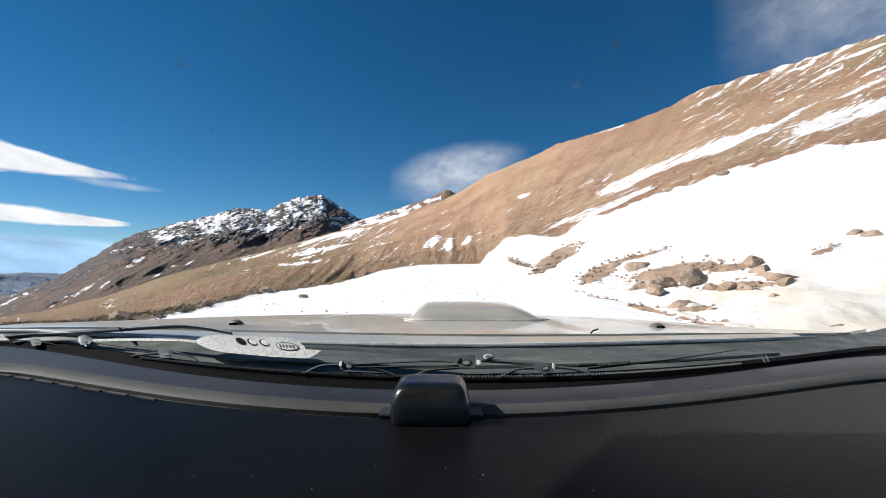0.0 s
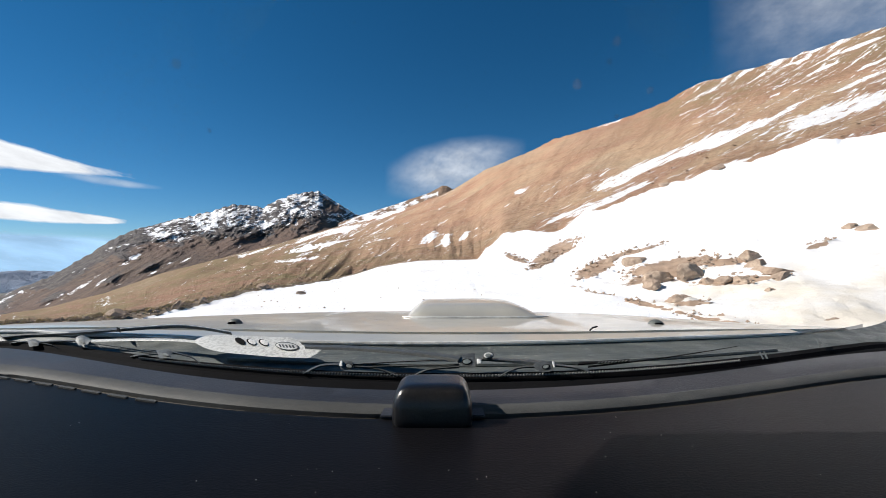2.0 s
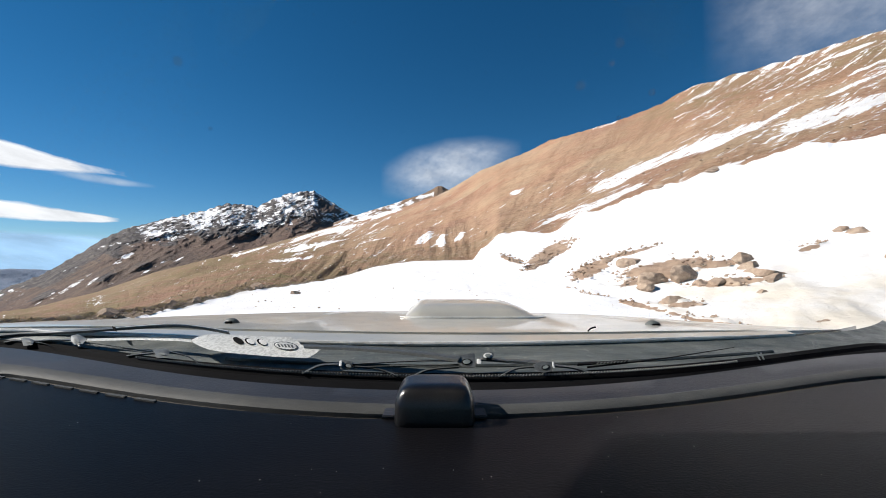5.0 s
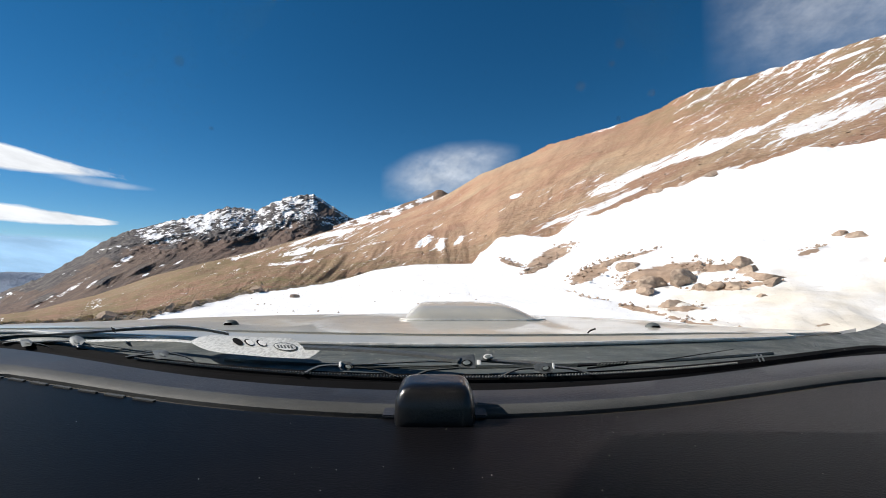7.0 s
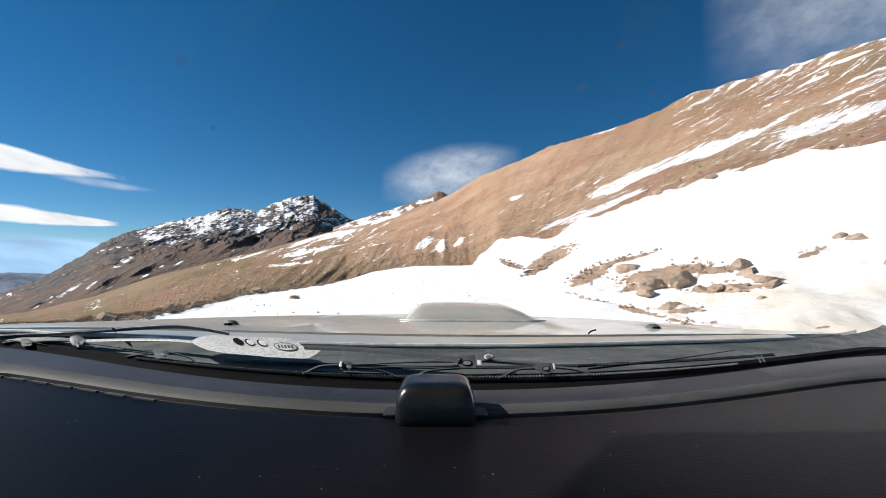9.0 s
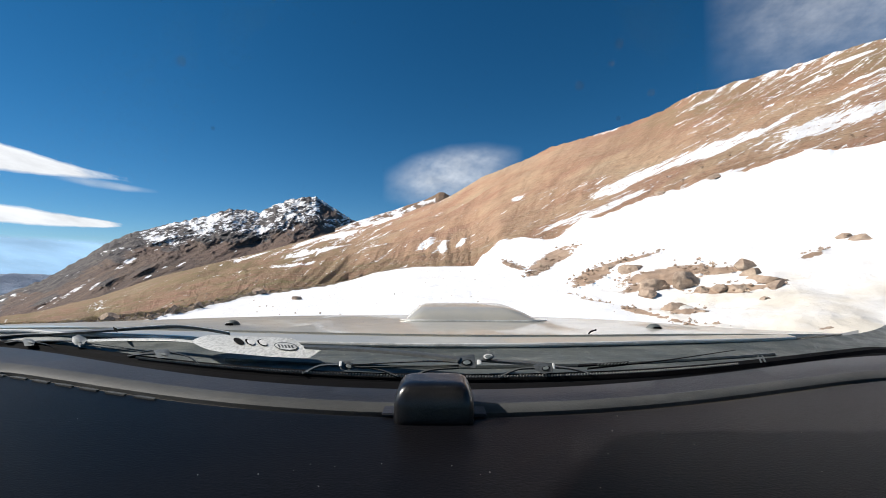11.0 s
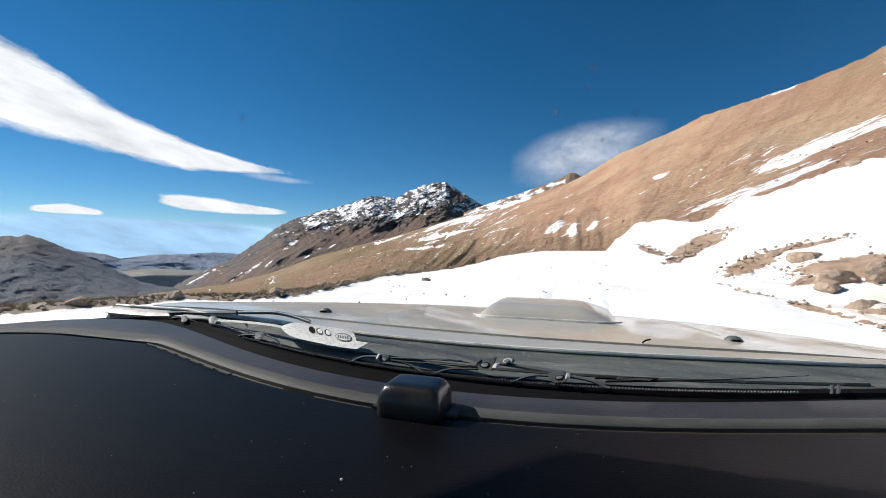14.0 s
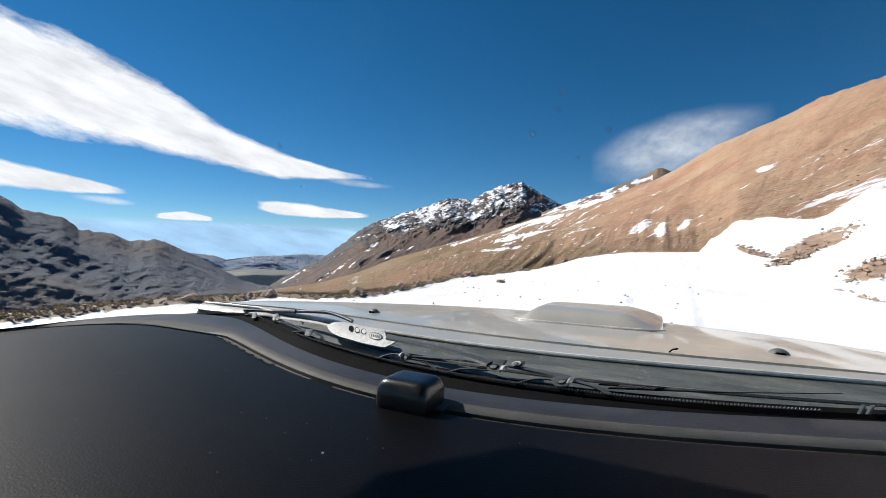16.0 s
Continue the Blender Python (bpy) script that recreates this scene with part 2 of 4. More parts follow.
def cowl_mat():
    """Dusty plastic with runs of dried dirt."""
    m = Mat("grey_cowl_plastic", 0.5, 0, (0.09, 0.10, 0.097), 0.35)
    c = m.ramp(m.noise(18, 8, 0.7, m.place((0.35, 2.5, 1))), (0.36, (0.050, 0.060, 0.060)), (0.52, (0.092, 0.102, 0.098)), (0.68, (0.150, 0.158, 0.146)))
    c = m.mix(m.ramp(m.noise(95, 7, 0.75), (0.58, 0.0), (0.70, 0.7)), c, (0.30, 0.29, 0.26))
    m.set("Base Color", c)
    m.set("Roughness", m.ramp(m.noise(30, 5), (0.35, 0.35), (0.65, 0.62)))
    m.bump(m.noise(130, 6, 0.7), 0.4, 0.002)
    return m.m


M_COWL = cowl_mat()
M_FITTING = plastic_mat("grey_fitting_plastic", (0.085, 0.097, 0.094), 0.5, 120, 0.001, 0.3, 0.35)
M_DASH = dash_mat()
M_LEDGE = plastic_mat("grey_dashboard_ledge", (0.024, 0.025, 0.030), 0.45, 300, 0.001, 0.05, 0.14)
M_STRIP = plastic_mat("pale_dashboard_strip", (0.052, 0.053, 0.052), 0.6, 300, 0.001, 0.10, 0.10)
M_BLACK = plastic_mat("black_rubber", (0.003, 0.003, 0.0035), 0.9, 200, 0.001, 0.0, 0.05)
M_BOX = plastic_mat("black_device_plastic", (0.0035, 0.0035, 0.0045), 0.28, 500, 0.0004, 0.05)
M_TAN = plastic_mat("tan_foam", (0.030, 0.023, 0.012), 0.8, 200, 0.001)
M_STEEL = metal_mat("scuffed_grey_steel", (0.60, 0.60, 0.57), 0.42)
M_ARM = metal_mat("dark_wiper_steel", (0.085, 0.090, 0.088), 0.42)
M_BRIDGE = metal_mat("grey_wiper_steel", (0.115, 0.123, 0.12), 0.42)
M_RIM = metal_mat("pale_rim", (0.75, 0.74, 0.70), 0.3, 9)
M_DOT = plastic_mat("pale_frit_dot", (0.18, 0.18, 0.17), 0.5, 300, 0.0005)
M_DUST = plastic_mat("pale_dust", (0.45, 0.42, 0.38), 0.9, 300, 0.0005)
M_DIRT_GLINT = spot_mat()
M_GLASS = glass_mat()
M_LINER_BOUNCE = plastic_mat("pale_bounce_liner", (0.50, 0.49, 0.46), 0.95, 400, 0.001, 0.0, 0.1)
M_TYRE = plastic_mat("tyre_rubber", (0.02, 0.02, 0.02), 0.85, 60, 0.003, 0.4)


# ---- helpers for meshes ----
def mesh_of(name, bm, material, smooth=True):
    me = bpy.data.meshes.new(name)
    bmesh.ops.recalc_face_normals(bm, faces=bm.faces)
    bm.to_mesh(me)
    bm.free()
    me.materials.append(material)
    if smooth:
        me.shade_smooth()
        me.set_sharp_from_angle(angle=radians(38))
    return me


def thing(name, bm, material, label="", category="", group="", kind="", at=None, smooth=True):
    ob = new(name, mesh_of(name, bm, material, smooth))
    if at is not None:
        ob.matrix_world = at
    return tagged(ob, label, category, group, kind)


def part(name, bm, material, parent, label="", smooth=True):
    ob = new(name, mesh_of(name, bm, material, smooth))
    ob.parent = parent
    return tagged(ob, label)


def line(pairs):
    """A smooth-stepped function through (x, y) pairs."""
    xs, ys = [p[0] for p in pairs], [p[1] for p in pairs]
    return lambda x: float(np.interp(x, xs, ys))


def fbm(x, y, z, octaves=6, rough=0.9):
    return noise.fractal(Vector((x, y, z)), rough, 2.1, octaves)


def ridged(x, y, z, octaves=6):
    v, amp, tot = 0.0, 1.0, 0.0
    p = Vector((x, y, z))
    for _ in range(octaves):
        v += amp * (1 - 2 * abs(noise.noise(p)))
        tot += amp
        amp *= 0.5
        p = p * 2.13 + Vector((3.1, 1.7, 5.3))
    return v / tot


def spot(a, el, r, z=None):
    """The place r metres off towards azimuth a (degrees right of ahead), at elevation el of the eye."""
    a -= TURN
    return Vector((r * math.sin(radians(a)), r * math.cos(radians(a)), EYE + r * math.tan(radians(el - DIP)) if z is None else z))


def sheet(name, rows, uvs, values, material, label, category, kind):
    """A grid of points as a mesh, with a UV map of azimuth and elevation and float attributes."""
    n, k = len(rows), len(rows[0])
    verts = [p for row in rows for p in row]
    faces = [(i * k + j, i * k + j + 1, (i + 1) * k + j + 1, (i + 1) * k + j) for i in range(n - 1) for j in range(k - 1)]
    me = bpy.data.meshes.new(name)
    me.from_pydata(verts, [], faces)
    layer = me.uv_layers.new(name="UVMap")
    flat = np.array([uv for row in uvs for uv in row], dtype=np.float32)
    loops = np.empty(len(me.loops), dtype=np.int32)
    me.loops.foreach_get("vertex_index", loops)
    layer.data.foreach_set("uv", flat[loops].ravel())
    for key, grid in values.items():
        me.attributes.new(key, "FLOAT", "POINT").data.foreach_set("value", np.array(grid, dtype=np.float32).ravel())
    me.materials.append(material)
    me.shade_smooth()
    return tagged(new(name, me), label, category, "", kind)


def blot(a, el, b):
    """How deep (a, el) lies in a tilted oval b = (azimuth, elevation, half length, half width, tilt): 1 in its middle, 0 at its rim."""
    c, s = math.cos(radians(b[4])), math.sin(radians(b[4]))
    u, v = (a - b[0]) * c + (el - b[1]) * s, -(a - b[0]) * s + (el - b[1]) * c
    return 1 - math.hypot(u / b[2], v / b[3])


def blots(a, el, many):
    return max((blot(a, el, b) for b in many), default=-9)


# ---- the ground: a snowed-over road, its verge and the valley ----
verge_el = line([(-180, -8), (-90, -7.2), (-72, -6.7), (-60, -6.0), (-46, -5.7), (-39.8, -5.9), (-32.5, -5.1), (-26.8, -3.87), (-23.8, -2.94), (-19.2, -2.46),
                 (-13.6, -1.66), (-10.8, -0.93), (-7.8, 0.03), (-2.6, 0.79), (5, 0.94), (20, 0.9), (60, -3), (90, -8), (180, -8)])


def verge_r(a):
    e = verge_el(a) - DIP
    return min(1.5 / math.tan(radians(-e)), 48.0) if e < -0.5 else 48.0


def ground_z(a, r):
    rv = verge_r(a)
    zv = EYE + rv * math.tan(radians(verge_el(a) - DIP))
    if r <= rv:
        k = max(0.0, (r - 4) / (rv - 4)) if rv > 4 else 0
        return zv * k * k * (3 - 2 * k)
    drop = 0.10 if a < 5 else 0.05
    berm = 0.22 * math.exp(-((r - rv * 1.08) / (rv * 0.07)) ** 2)
    return max(zv + berm - drop * (r - rv) * (1.0 if a > -40 else 1.15), -190 if a < -5 else -60)


def build_ground():
    az = np.concatenate([np.linspace(-180, -78, 30)[:-1], np.linspace(-78, 50, 330), np.linspace(50, 180, 40)[1:]])
    rad = np.concatenate([[0.01, 0.8, 1.6, 2.4], np.geomspace(3.2, 90, 120), np.geomspace(95, 4800, 40)])
    rows, uvs, snow, deep = [], [], [], []
    for r in rad:
        deep.append([max(0.0, min(1.0, (r - 60) / 160))] * len(az))
        row, uv, sn = [], [], []
        for a in az:
            p = spot(a, 0, r, 0)
            z = ground_z(a, r) if r > 3 else 0.0
            rough = min(1.0, r / 12)
            z += 0.05 * rough * fbm(p.x * 0.5, p.y * 0.5, 0, 5)
            if r > 90:
                z += min(r * 0.006, 14) * fbm(p.x * 0.003, p.y * 0.003, 2, 5)
            tracks = min(abs(abs(p.x - 0.03 * p.y) - 0.78), 1.0)
            if r < 60 and tracks < 0.12:
                z -= 0.02 * (1 - (tracks / 0.12) ** 2)
            row.append((p.x, p.y, z))
            uv.append((a, math.degrees(math.atan2(z - EYE, max(r, 0.5)))))
            sn.append(max(0.0, min(1.0, 0.5 + (verge_r(a) - r) / (0.10 * r + 0.2))))
        rows.append(row), uvs.append(uv), snow.append(sn)
    return sheet("ground", rows, uvs, {"snow": snow, "green": deep}, M_GROUND, "snow-covered mountain track with brown gravel verge and valley floor", "ground", "structure")


# ---- the hillsides and mountains ----
def slope(name, a0, a1, na, ns, bottom, top, shape, material, snow_at, label, category, kind, back=6.0, other=None, curve=1.0):
    """A hill as a sheet: from bottom(a) = (r, el) to top(a), then down behind. shape(a, s, p) gives metres to add upwards and outwards."""
    rows, uvs = [], []
    fields = {"snow": [], "green": []}
    for i in range(ns + 5):
        s = min(i / (ns - 1), 1.0)
        over = max(0, i - (ns - 1))
        row, uv, sn, gr = [], [], [], []
        for a in np.linspace(a0, a1, na):
            (rb, eb), (rt, et) = bottom(a), top(a)
            r = rb * (rt / rb) ** s * (1 + 0.07 * over)
            el = eb + (et - eb) * s ** curve - back * over * over * 0.12
            p = spot(a, el, r)
            up, out = shape(a, s, p)
            p = spot(a, el, r + out) + Vector((0, 0, up))
            row.append(tuple(p)), uv.append((a, el))
            e = math.degrees(math.atan2(p.z - EYE, math.hypot(p.x, p.y))) + DIP
            sn.append(snow_at(a, e, s, p)), gr.append(other(a, e, s, p) if other else 0.0)
        rows.append(row), uvs.append(uv), fields["snow"].append(sn), fields["green"].append(gr)
    return sheet(name, rows, uvs, fields, material, label, category, kind)


hill_top_el = line([(-58, -6.5), (-45.9, -4.6), (-42, -3.7), (-37.6, -2.5), (-32.6, -0.5), (-26.9, 1.1), (-20.6, 2.9), (-13.7, 5.1), (-10.8, 5.9), (-3.3, 8.15), (0.6, 9.55), (2.4, 10.45), (6.5, 12.83),
                    (12.5, 14.96), (15.4, 16.16), (20.2, 17.08), (24.8, 17.96), (27.9, 18.88), (32, 20.4), (35.7, 20.83), (39.6, 21.07), (46.5, 21.5), (70, 20), (110, 10)])
hill_top_r = line([(-58, 500), (-30, 900), (-10, 900), (2, 620), (20, 430), (46, 330), (110, 300)])
HILL_SNOW = [(29, 12.9, 6.5, 0.55, 17), (24, 11.0, 3.5, 0.7, 20), (21.8, 8.3, 6.5, 0.42, 22), (17, 6.6, 3.2, 0.4, 22), (43.4, 15.1, 4.5, 0.7, 10), (36, 14.6, 4, 0.3, 22),
             (22.6, 17.6, 2.3, 0.22, 12), (31, 19.6, 0.9, 0.06, 12), (36.5, 20.5, 0.8, 0.06, 4), (41, 20.5, 1.2, 0.08, 6), (45.5, 20.6, 1.6, 0.14, 8), (43, 19.4, 1.4, 0.10, 14), (47, 18.9, 1.4, 0.12, 14), (11, 9.8, 0.9, 0.3, 10), (-1.1, 3.9, 1.3, 0.5, 38), (1.2, 3.5, 0.5, 1.0, 5), (3.6, 4.1, 0.8, 0.45, 40),
             (-16.5, 2.5, 3.8, 0.25, 13), (-13.7, 4.6, 3.8, 0.3, 14), (-8.5, 6.7, 4.2, 0.35, 12), (-18, 1.0, 3, 0.2, 6), (33, 10.6, 4, 0.35, 18), (46, 17.6, 2.4, 0.16, 15), (-24, 1.6, 3, 0.14, 18)]


def hill_snow(a, el, s, p):
    v = 0.25 if a > 12 else 0.22
    v += 0.07 * max(0, min(1, (a - 26) / 14)) * (1 if el > 12.5 else 0.5) + 0.13 * max(0, min(1, (-3 - a) / 5)) * max(0, min(1, (a + 30) / 6)) * min(1, max(0, (el - 1.0) / 2))
    if 4 < a < 30 and el > 8.8 + 0.20 * (a - 4):
        v -= 0.28
    v += 0.05 * max(0, min(1, (a - 24) / 8)) * max(0, min(1, (el - hill_top_el(a) + 3.0) / 1.5)) * (0.4 + ridged(p.x * 0.11, p.y * 0.11, p.z * 0.11, 4))
    v += 0.14 * max(0.0, min(1.0, (el - hill_top_el(a) + 0.45) / 0.4)) * max(0.0, min(1.0, (a - 8) / 5))
    b = blots(a, el, HILL_SNOW)
    return v + max(0, min(0.40, 0.40 * (b + 0.45) * 1.3))


def hill_shape(a, s, p):
    edge = math.sin(math.pi * min(s, 0.985)) ** 0.5
    u = 10.0 * fbm(p.x * 0.009, p.y * 0.009, p.z * 0.009, 7) * edge * min(1, p.length / 400)
    u += 0.25 * fbm(p.x * 0.15, p.y * 0.15, p.z * 0.15, 4)
    gully = math.exp(-((a - 1.5) / 6.5) ** 2) * math.exp(-((s - 0.33) / 0.2) ** 2)
    u += 1.3 * gully * (ridged(a * 0.42, s * 1.2, 3.3, 4) - 0.2)
    u += 1.5 * edge * math.exp(-((a + 14) / 11) ** 2) * (ridged(a * 0.3 - s * 3.5, s * 0.7, 8.1, 4))
    crest = max(0.0, min(1.0, (s - 0.9) / 0.1)) * max(0.0, min(1.0, (a - 6) / 10))
    return u * (1 if s < 0.97 else 0.4) + crest * (2.6 * ridged(p.x * 0.05, p.y * 0.05, 1.0, 5) - 1.0), 0.0


def hill_bottom(a):
    k = max(0.0, min(1.0, (a - 2) / 8))
    k = k * k * (3 - 2 * k)
    return (verge_r(a) * 1.10 + 0.8) * (1 - k) + 44.0 * k, (verge_el(min(a, 5)) - 0.8) * (1 - k) + (bank_el(a) - 2.2) * k


bank_el = line([(2, -1.5), (5, 0.7), (6.5, 2.7), (8.7, 4.2), (12, 4.5), (16, 4.9), (19.4, 6.5), (25.9, 8.9), (31.8, 10.6), (37, 11.8), (41.6, 12.5), (46.3, 12.75), (60, 13), (90, 10)])
BARE = [(15.5, 1.9, 3.6, 0.95, 28), (20.5, -0.1, 3.4, 0.9, 25), (13.5, 0.2, 1.8, 0.4, 20), (28.0, -0.4, 5.2, 1.4, 16), (33.5, 0.6, 3.0, 0.5, 5), (35.0, -1.5, 4.5, 0.55, 6),
        (18.5, -3.4, 2.4, 0.35, -8), (21.5, -5.2, 2.8, 0.5, -12), (30.5, -4.2, 2.2, 0.5, 5), (42, 2.2, 1.3, 0.25, 20), (10.5, 1.0, 1.8, 0.3, -20), (34, -6.3, 4.5, 0.5, -6), (25, 1.9, 3.2, 0.3, 14), (25.5, -4.4, 7.0, 0.32, -12)]


def bank_snow(a, el, s, p):
    b = blots(a, el, BARE)
    return 1.15 - max(0, min(1.0, 1.25 * (b + 0.36)))


def bank_shape(a, s, p):
    b = blots(a, math.degrees(math.atan2(p.z - EYE, math.hypot(p.x, p.y))) + DIP, BARE)
    u = 0.30 * fbm(p.x * 0.22, p.y * 0.22, p.z * 0.22, 6) * math.sin(math.pi * min(s, 0.97)) + 0.06 * fbm(p.x, p.y, p.z, 3)
    crest = max(0.0, min(1.0, (s - 0.86) / 0.14)) ** 2 * (0.5 * fbm(p.x * 0.45, p.y * 0.45, 2.0, 5))
    return u + crest + 0.10 * max(0, min(1, b + 0.3)) * (0.6 + fbm(p.x * 0.8, p.y * 0.8, 4, 4)), 0.0


def bank_bottom(a):
    return 9.5 + 26 * math.exp(-max(0, a - 2) / 7), -math.degrees(math.atan(1.62 / (9.5 + 26 * math.exp(-max(0, a - 2) / 7))))


def bank_top(a):
    return 40.0 - 0.10 * max(0, a - 10), bank_el(a)


mount_el = line([(-56, -7), (-51, -5.5), (-47.5, -3.7), (-43.7, -1.67), (-41.6, -0.6), (-39.3, 1.15), (-36.7, 3.3), (-34.8, 4.3), (-31, 5.65), (-28.2, 6.5), (-25.2, 7.65), (-22, 7.4), (-20.7, 8.2),
                 (-18.6, 9.2), (-16.9, 9.5), (-15.5, 9.75), (-13.7, 8.6), (-10.8, 6.86), (-5, 5)])


# dark crag colour and relief here stand in for shadowed gullies and outcrops
OUTCROP_SHADE = [(-41.5, -2.6, 2.2, 0.55, 28), (-36.8, -1.0, 1.6, 0.6, 32), (-38.6, 0.9, 2.6, 0.9, 40), (-33.6, 0.3, 1.3, 0.4, 30), (-46.2, -3.4, 1.6, 0.45, 25)]
LEAN_C, LEAN_S = math.cos(radians(33)), math.sin(radians(33))


CRAG_DEPTH = line([(-56, 1.0), (-46, 1.6), (-35, 2.6), (-25, 4.0), (-18, 4.6), (-12, 3.2), (-4, 2.0)])


def craggy(a, e):
    """1 on the upper crags, less on the outcrops whose shadow is painted as dark crag, 0 on the scree below."""
    up = (CRAG_DEPTH(a) - mount_el(a) + e) / 2.0 + 0.2 + 0.8 * fbm(a * 0.4, e * 0.6, 3.0, 6)
    return max(0.0, min(1.0, max(up, 0.75 * (blots(a, e, OUTCROP_SHADE) + 0.15))))


def mount_shape(a, s, p):
    e = mount_el(a) * 0.3 - 5 + (mount_el(a) * 0.7 + 5) * s
    across, along = e * LEAN_C - a * LEAN_S, a * LEAN_C + e * LEAN_S
    high, edge = craggy(a, e), 0.2 + 0.8 * math.sin(math.pi * min(s, 1.0)) ** 0.5
    ribs = ridged(across * 0.50, along * 0.11, 7.7, 6)
    crag = ridged(a * 1.0 + 0.5 * e, e * 1.5 - 0.3 * a, 2.2, 6)
    tooth = max(0.0, (s - 0.86) / 0.14)
    return 14 * tooth * ridged(a * 1.1, 4.0, 1.0, 5) - 6 * tooth, edge * (-(34 + 30 * high) * ribs - (6 + 44 * high) * crag)


COULOIRS = [(-39.6, -1.9, 2.2, 0.16, 38), (-45, -2.8, 1.8, 0.12, 32), (-37.8, -1.3, 1.0, 0.12, 45), (-41.5, -3.0, 1.2, 0.10, 40), (-33, -0.2, 1.5, 0.10, 35), (-30.5, 0.8, 1.0, 0.10, 35), (-35.5, 0.9, 1.2, 0.2, 40)]


def mount_snow(a, el, s, p):
    high = max(0.0, min(1.0, (CRAG_DEPTH(a) - mount_el(a) + el) / 1.6))
    crag = ridged(a * 1.0 + 0.5 * el, el * 1.5 - 0.3 * a, 2.2, 6)
    gully = 0.35 * max(0.0, min(1.0, blots(a, el, COULOIRS) + 0.6))
    side = max(0.0, min(1.0, (a + 40) / 9))
    facet = 0.35 if -14.9 < a < -12 and 7.0 < el < mount_el(a) - 0.35 else 0.0
    return 0.25 + gully + high * (0.08 + 0.31 * side) - 0.34 * (crag - 0.1) - 0.20 * fbm(a * 0.45, el * 0.9, 6.5, 4) - facet


dark_el = line([(-130, 4), (-95, 7), (-80, 6.2), (-72, 5.3), (-70.3, 3.95), (-67.5, 3.4), (-66.3, 2.35), (-63.6, 1.9), (-62.1, 1.1), (-59.6, 1.5), (-56.3, -0.25), (-50.8, -3.4), (-47, -4.4)])


def dark_shape(a, s, p):
    e = -6.5 + (dark_el(a) + 6.5) * s
    across, along = e * LEAN_C + a * LEAN_S, a * LEAN_C - e * LEAN_S
    edge = 0.2 + 0.8 * math.sin(math.pi * min(s, 1.0)) ** 0.5
    spurs = ridged(across * 0.22, along * 0.07, 5.1, 7)
    crag = ridged(a * 0.9, e * 1.2, 9.4, 6)
    return 9 * max(0.0, (s - 0.85) / 0.15) * (ridged(a * 0.9, 2.0, 3.0, 4) - 0.3), edge * (-42 * spurs - 17 * crag)


far_el = line([(-75, 0.3), (-58.5, 0.05), (-56.3, 0.0), (-54, -0.35), (-52.7, -0.85), (-49.7, -0.4), (-46, -0.2), (-43.7, -0.05), (-39.5, -0.35), (-30, -0.5)])


def far_shape(a, s, p):
    e = -3.2 + (far_el(a) + 3.2) * s
    edge = 0.25 + 0.75 * math.sin(math.pi * min(s, 1.0)) ** 0.5
    return 14 * max(0.0, (s - 0.8) / 0.2) * (ridged(a * 0.8, 6.0, 1.0, 5) - 0.3), edge * (-90 * ridged(a * 0.3 + 0.5 * e, e * 0.6, 6.6, 6))


build_ground()
slope("snow_bank", 2.2, 92, 560, 110, bank_bottom, bank_top, bank_shape, M_BANK, bank_snow, "steep roadside snow bank with patches of bare brown earth", "snow bank", "structure", back=8,
      other=lambda a, e, s, p: max(0.0, min(0.8, (a - 16) / 18)) * max(0.0, min(1.0, (4.5 - e) / 6)))
bank_ob = bpy.data.objects["snow_bank"]
hill = slope("hillside", -58, 105, 760, 190, hill_bottom, lambda a: (hill_top_r(a), hill_top_el(a)), hill_shape, M_HILL, hill_snow,
             "bare reddish-brown scree hillside streaked with thin snow", "hillside", "structure", other=lambda a, e, s, p: max(0.0, min(1.0, (-2 - a) / 16)) + (0.4 if s < 0.3 and a < 8 else 0.0) + 0.65 * max(0.0, min(1.0, (a - 22) / 8)) * max(0.0, min(1.0, (e - hill_top_el(a) + 3.4) / 1.4)))
slope("snowy_mountain", -56, -4, 620, 190, lambda a: (1350, mount_el(a) * 0.3 - 5), lambda a: (2300, mount_el(a)), mount_shape, M_MOUNT, mount_snow,
      "jagged grey rock mountain dusted with fresh snow", "mountain", "",
      other=lambda a, e, s, p: max(1 - craggy(a, e), 0.85 if -14.6 < a < -11.5 and e > 7.2 else 0.0))
slope("red_ridge", -13, 6, 150, 60, lambda a: (1050, 3.0), lambda a: (1300, line([(-13, 5.8), (-10.8, 6.64), (-7.1, 7.85), (-3.3, 9.15), (-1.1, 9.9), (0.2, 10.55), (0.7, 10.85), (1.3, 10.8), (2, 10.4), (6, 8.5)])(a)),
      lambda a, s, p: (9 * ridged(p.x * 0.012, p.y * 0.012, p.z * 0.012, 5) * (0.2 + 0.8 * math.sin(math.pi * min(1, s))) - 2, 0), M_PEAK,
      lambda a, e, s, p: 0.5 + (0.12 if a < 0.2 else -0.25) - 0.2 * ridged(p.x * 0.02, p.y * 0.02, 0, 4), "snow-dusted red rock ridge with a small summit", "mountain", "")
slope("dark_mountain", -130, -46.5, 330, 90, lambda a: (1150, -6.5), lambda a: (1650, dark_el(a)), dark_shape, M_SHADE_HAZE,
      lambda a, e, s, p: 0.0 + 0.30 * max(0, min(1, (e - 0.65 * dark_el(a)) / 2)), "mountainside across the valley, shade and blue haze painted into its rock", "mountain", "")
slope("distant_range", -75, -30, 260, 40, lambda a: (3900, -3.2), lambda a: (4350, far_el(a)), far_shape, M_FAR_HAZE,
      lambda a, e, s, p: 0.10 * max(0, min(1, e + 1)), "mountain range on the horizon, blue haze painted into its rock", "mountain", "")


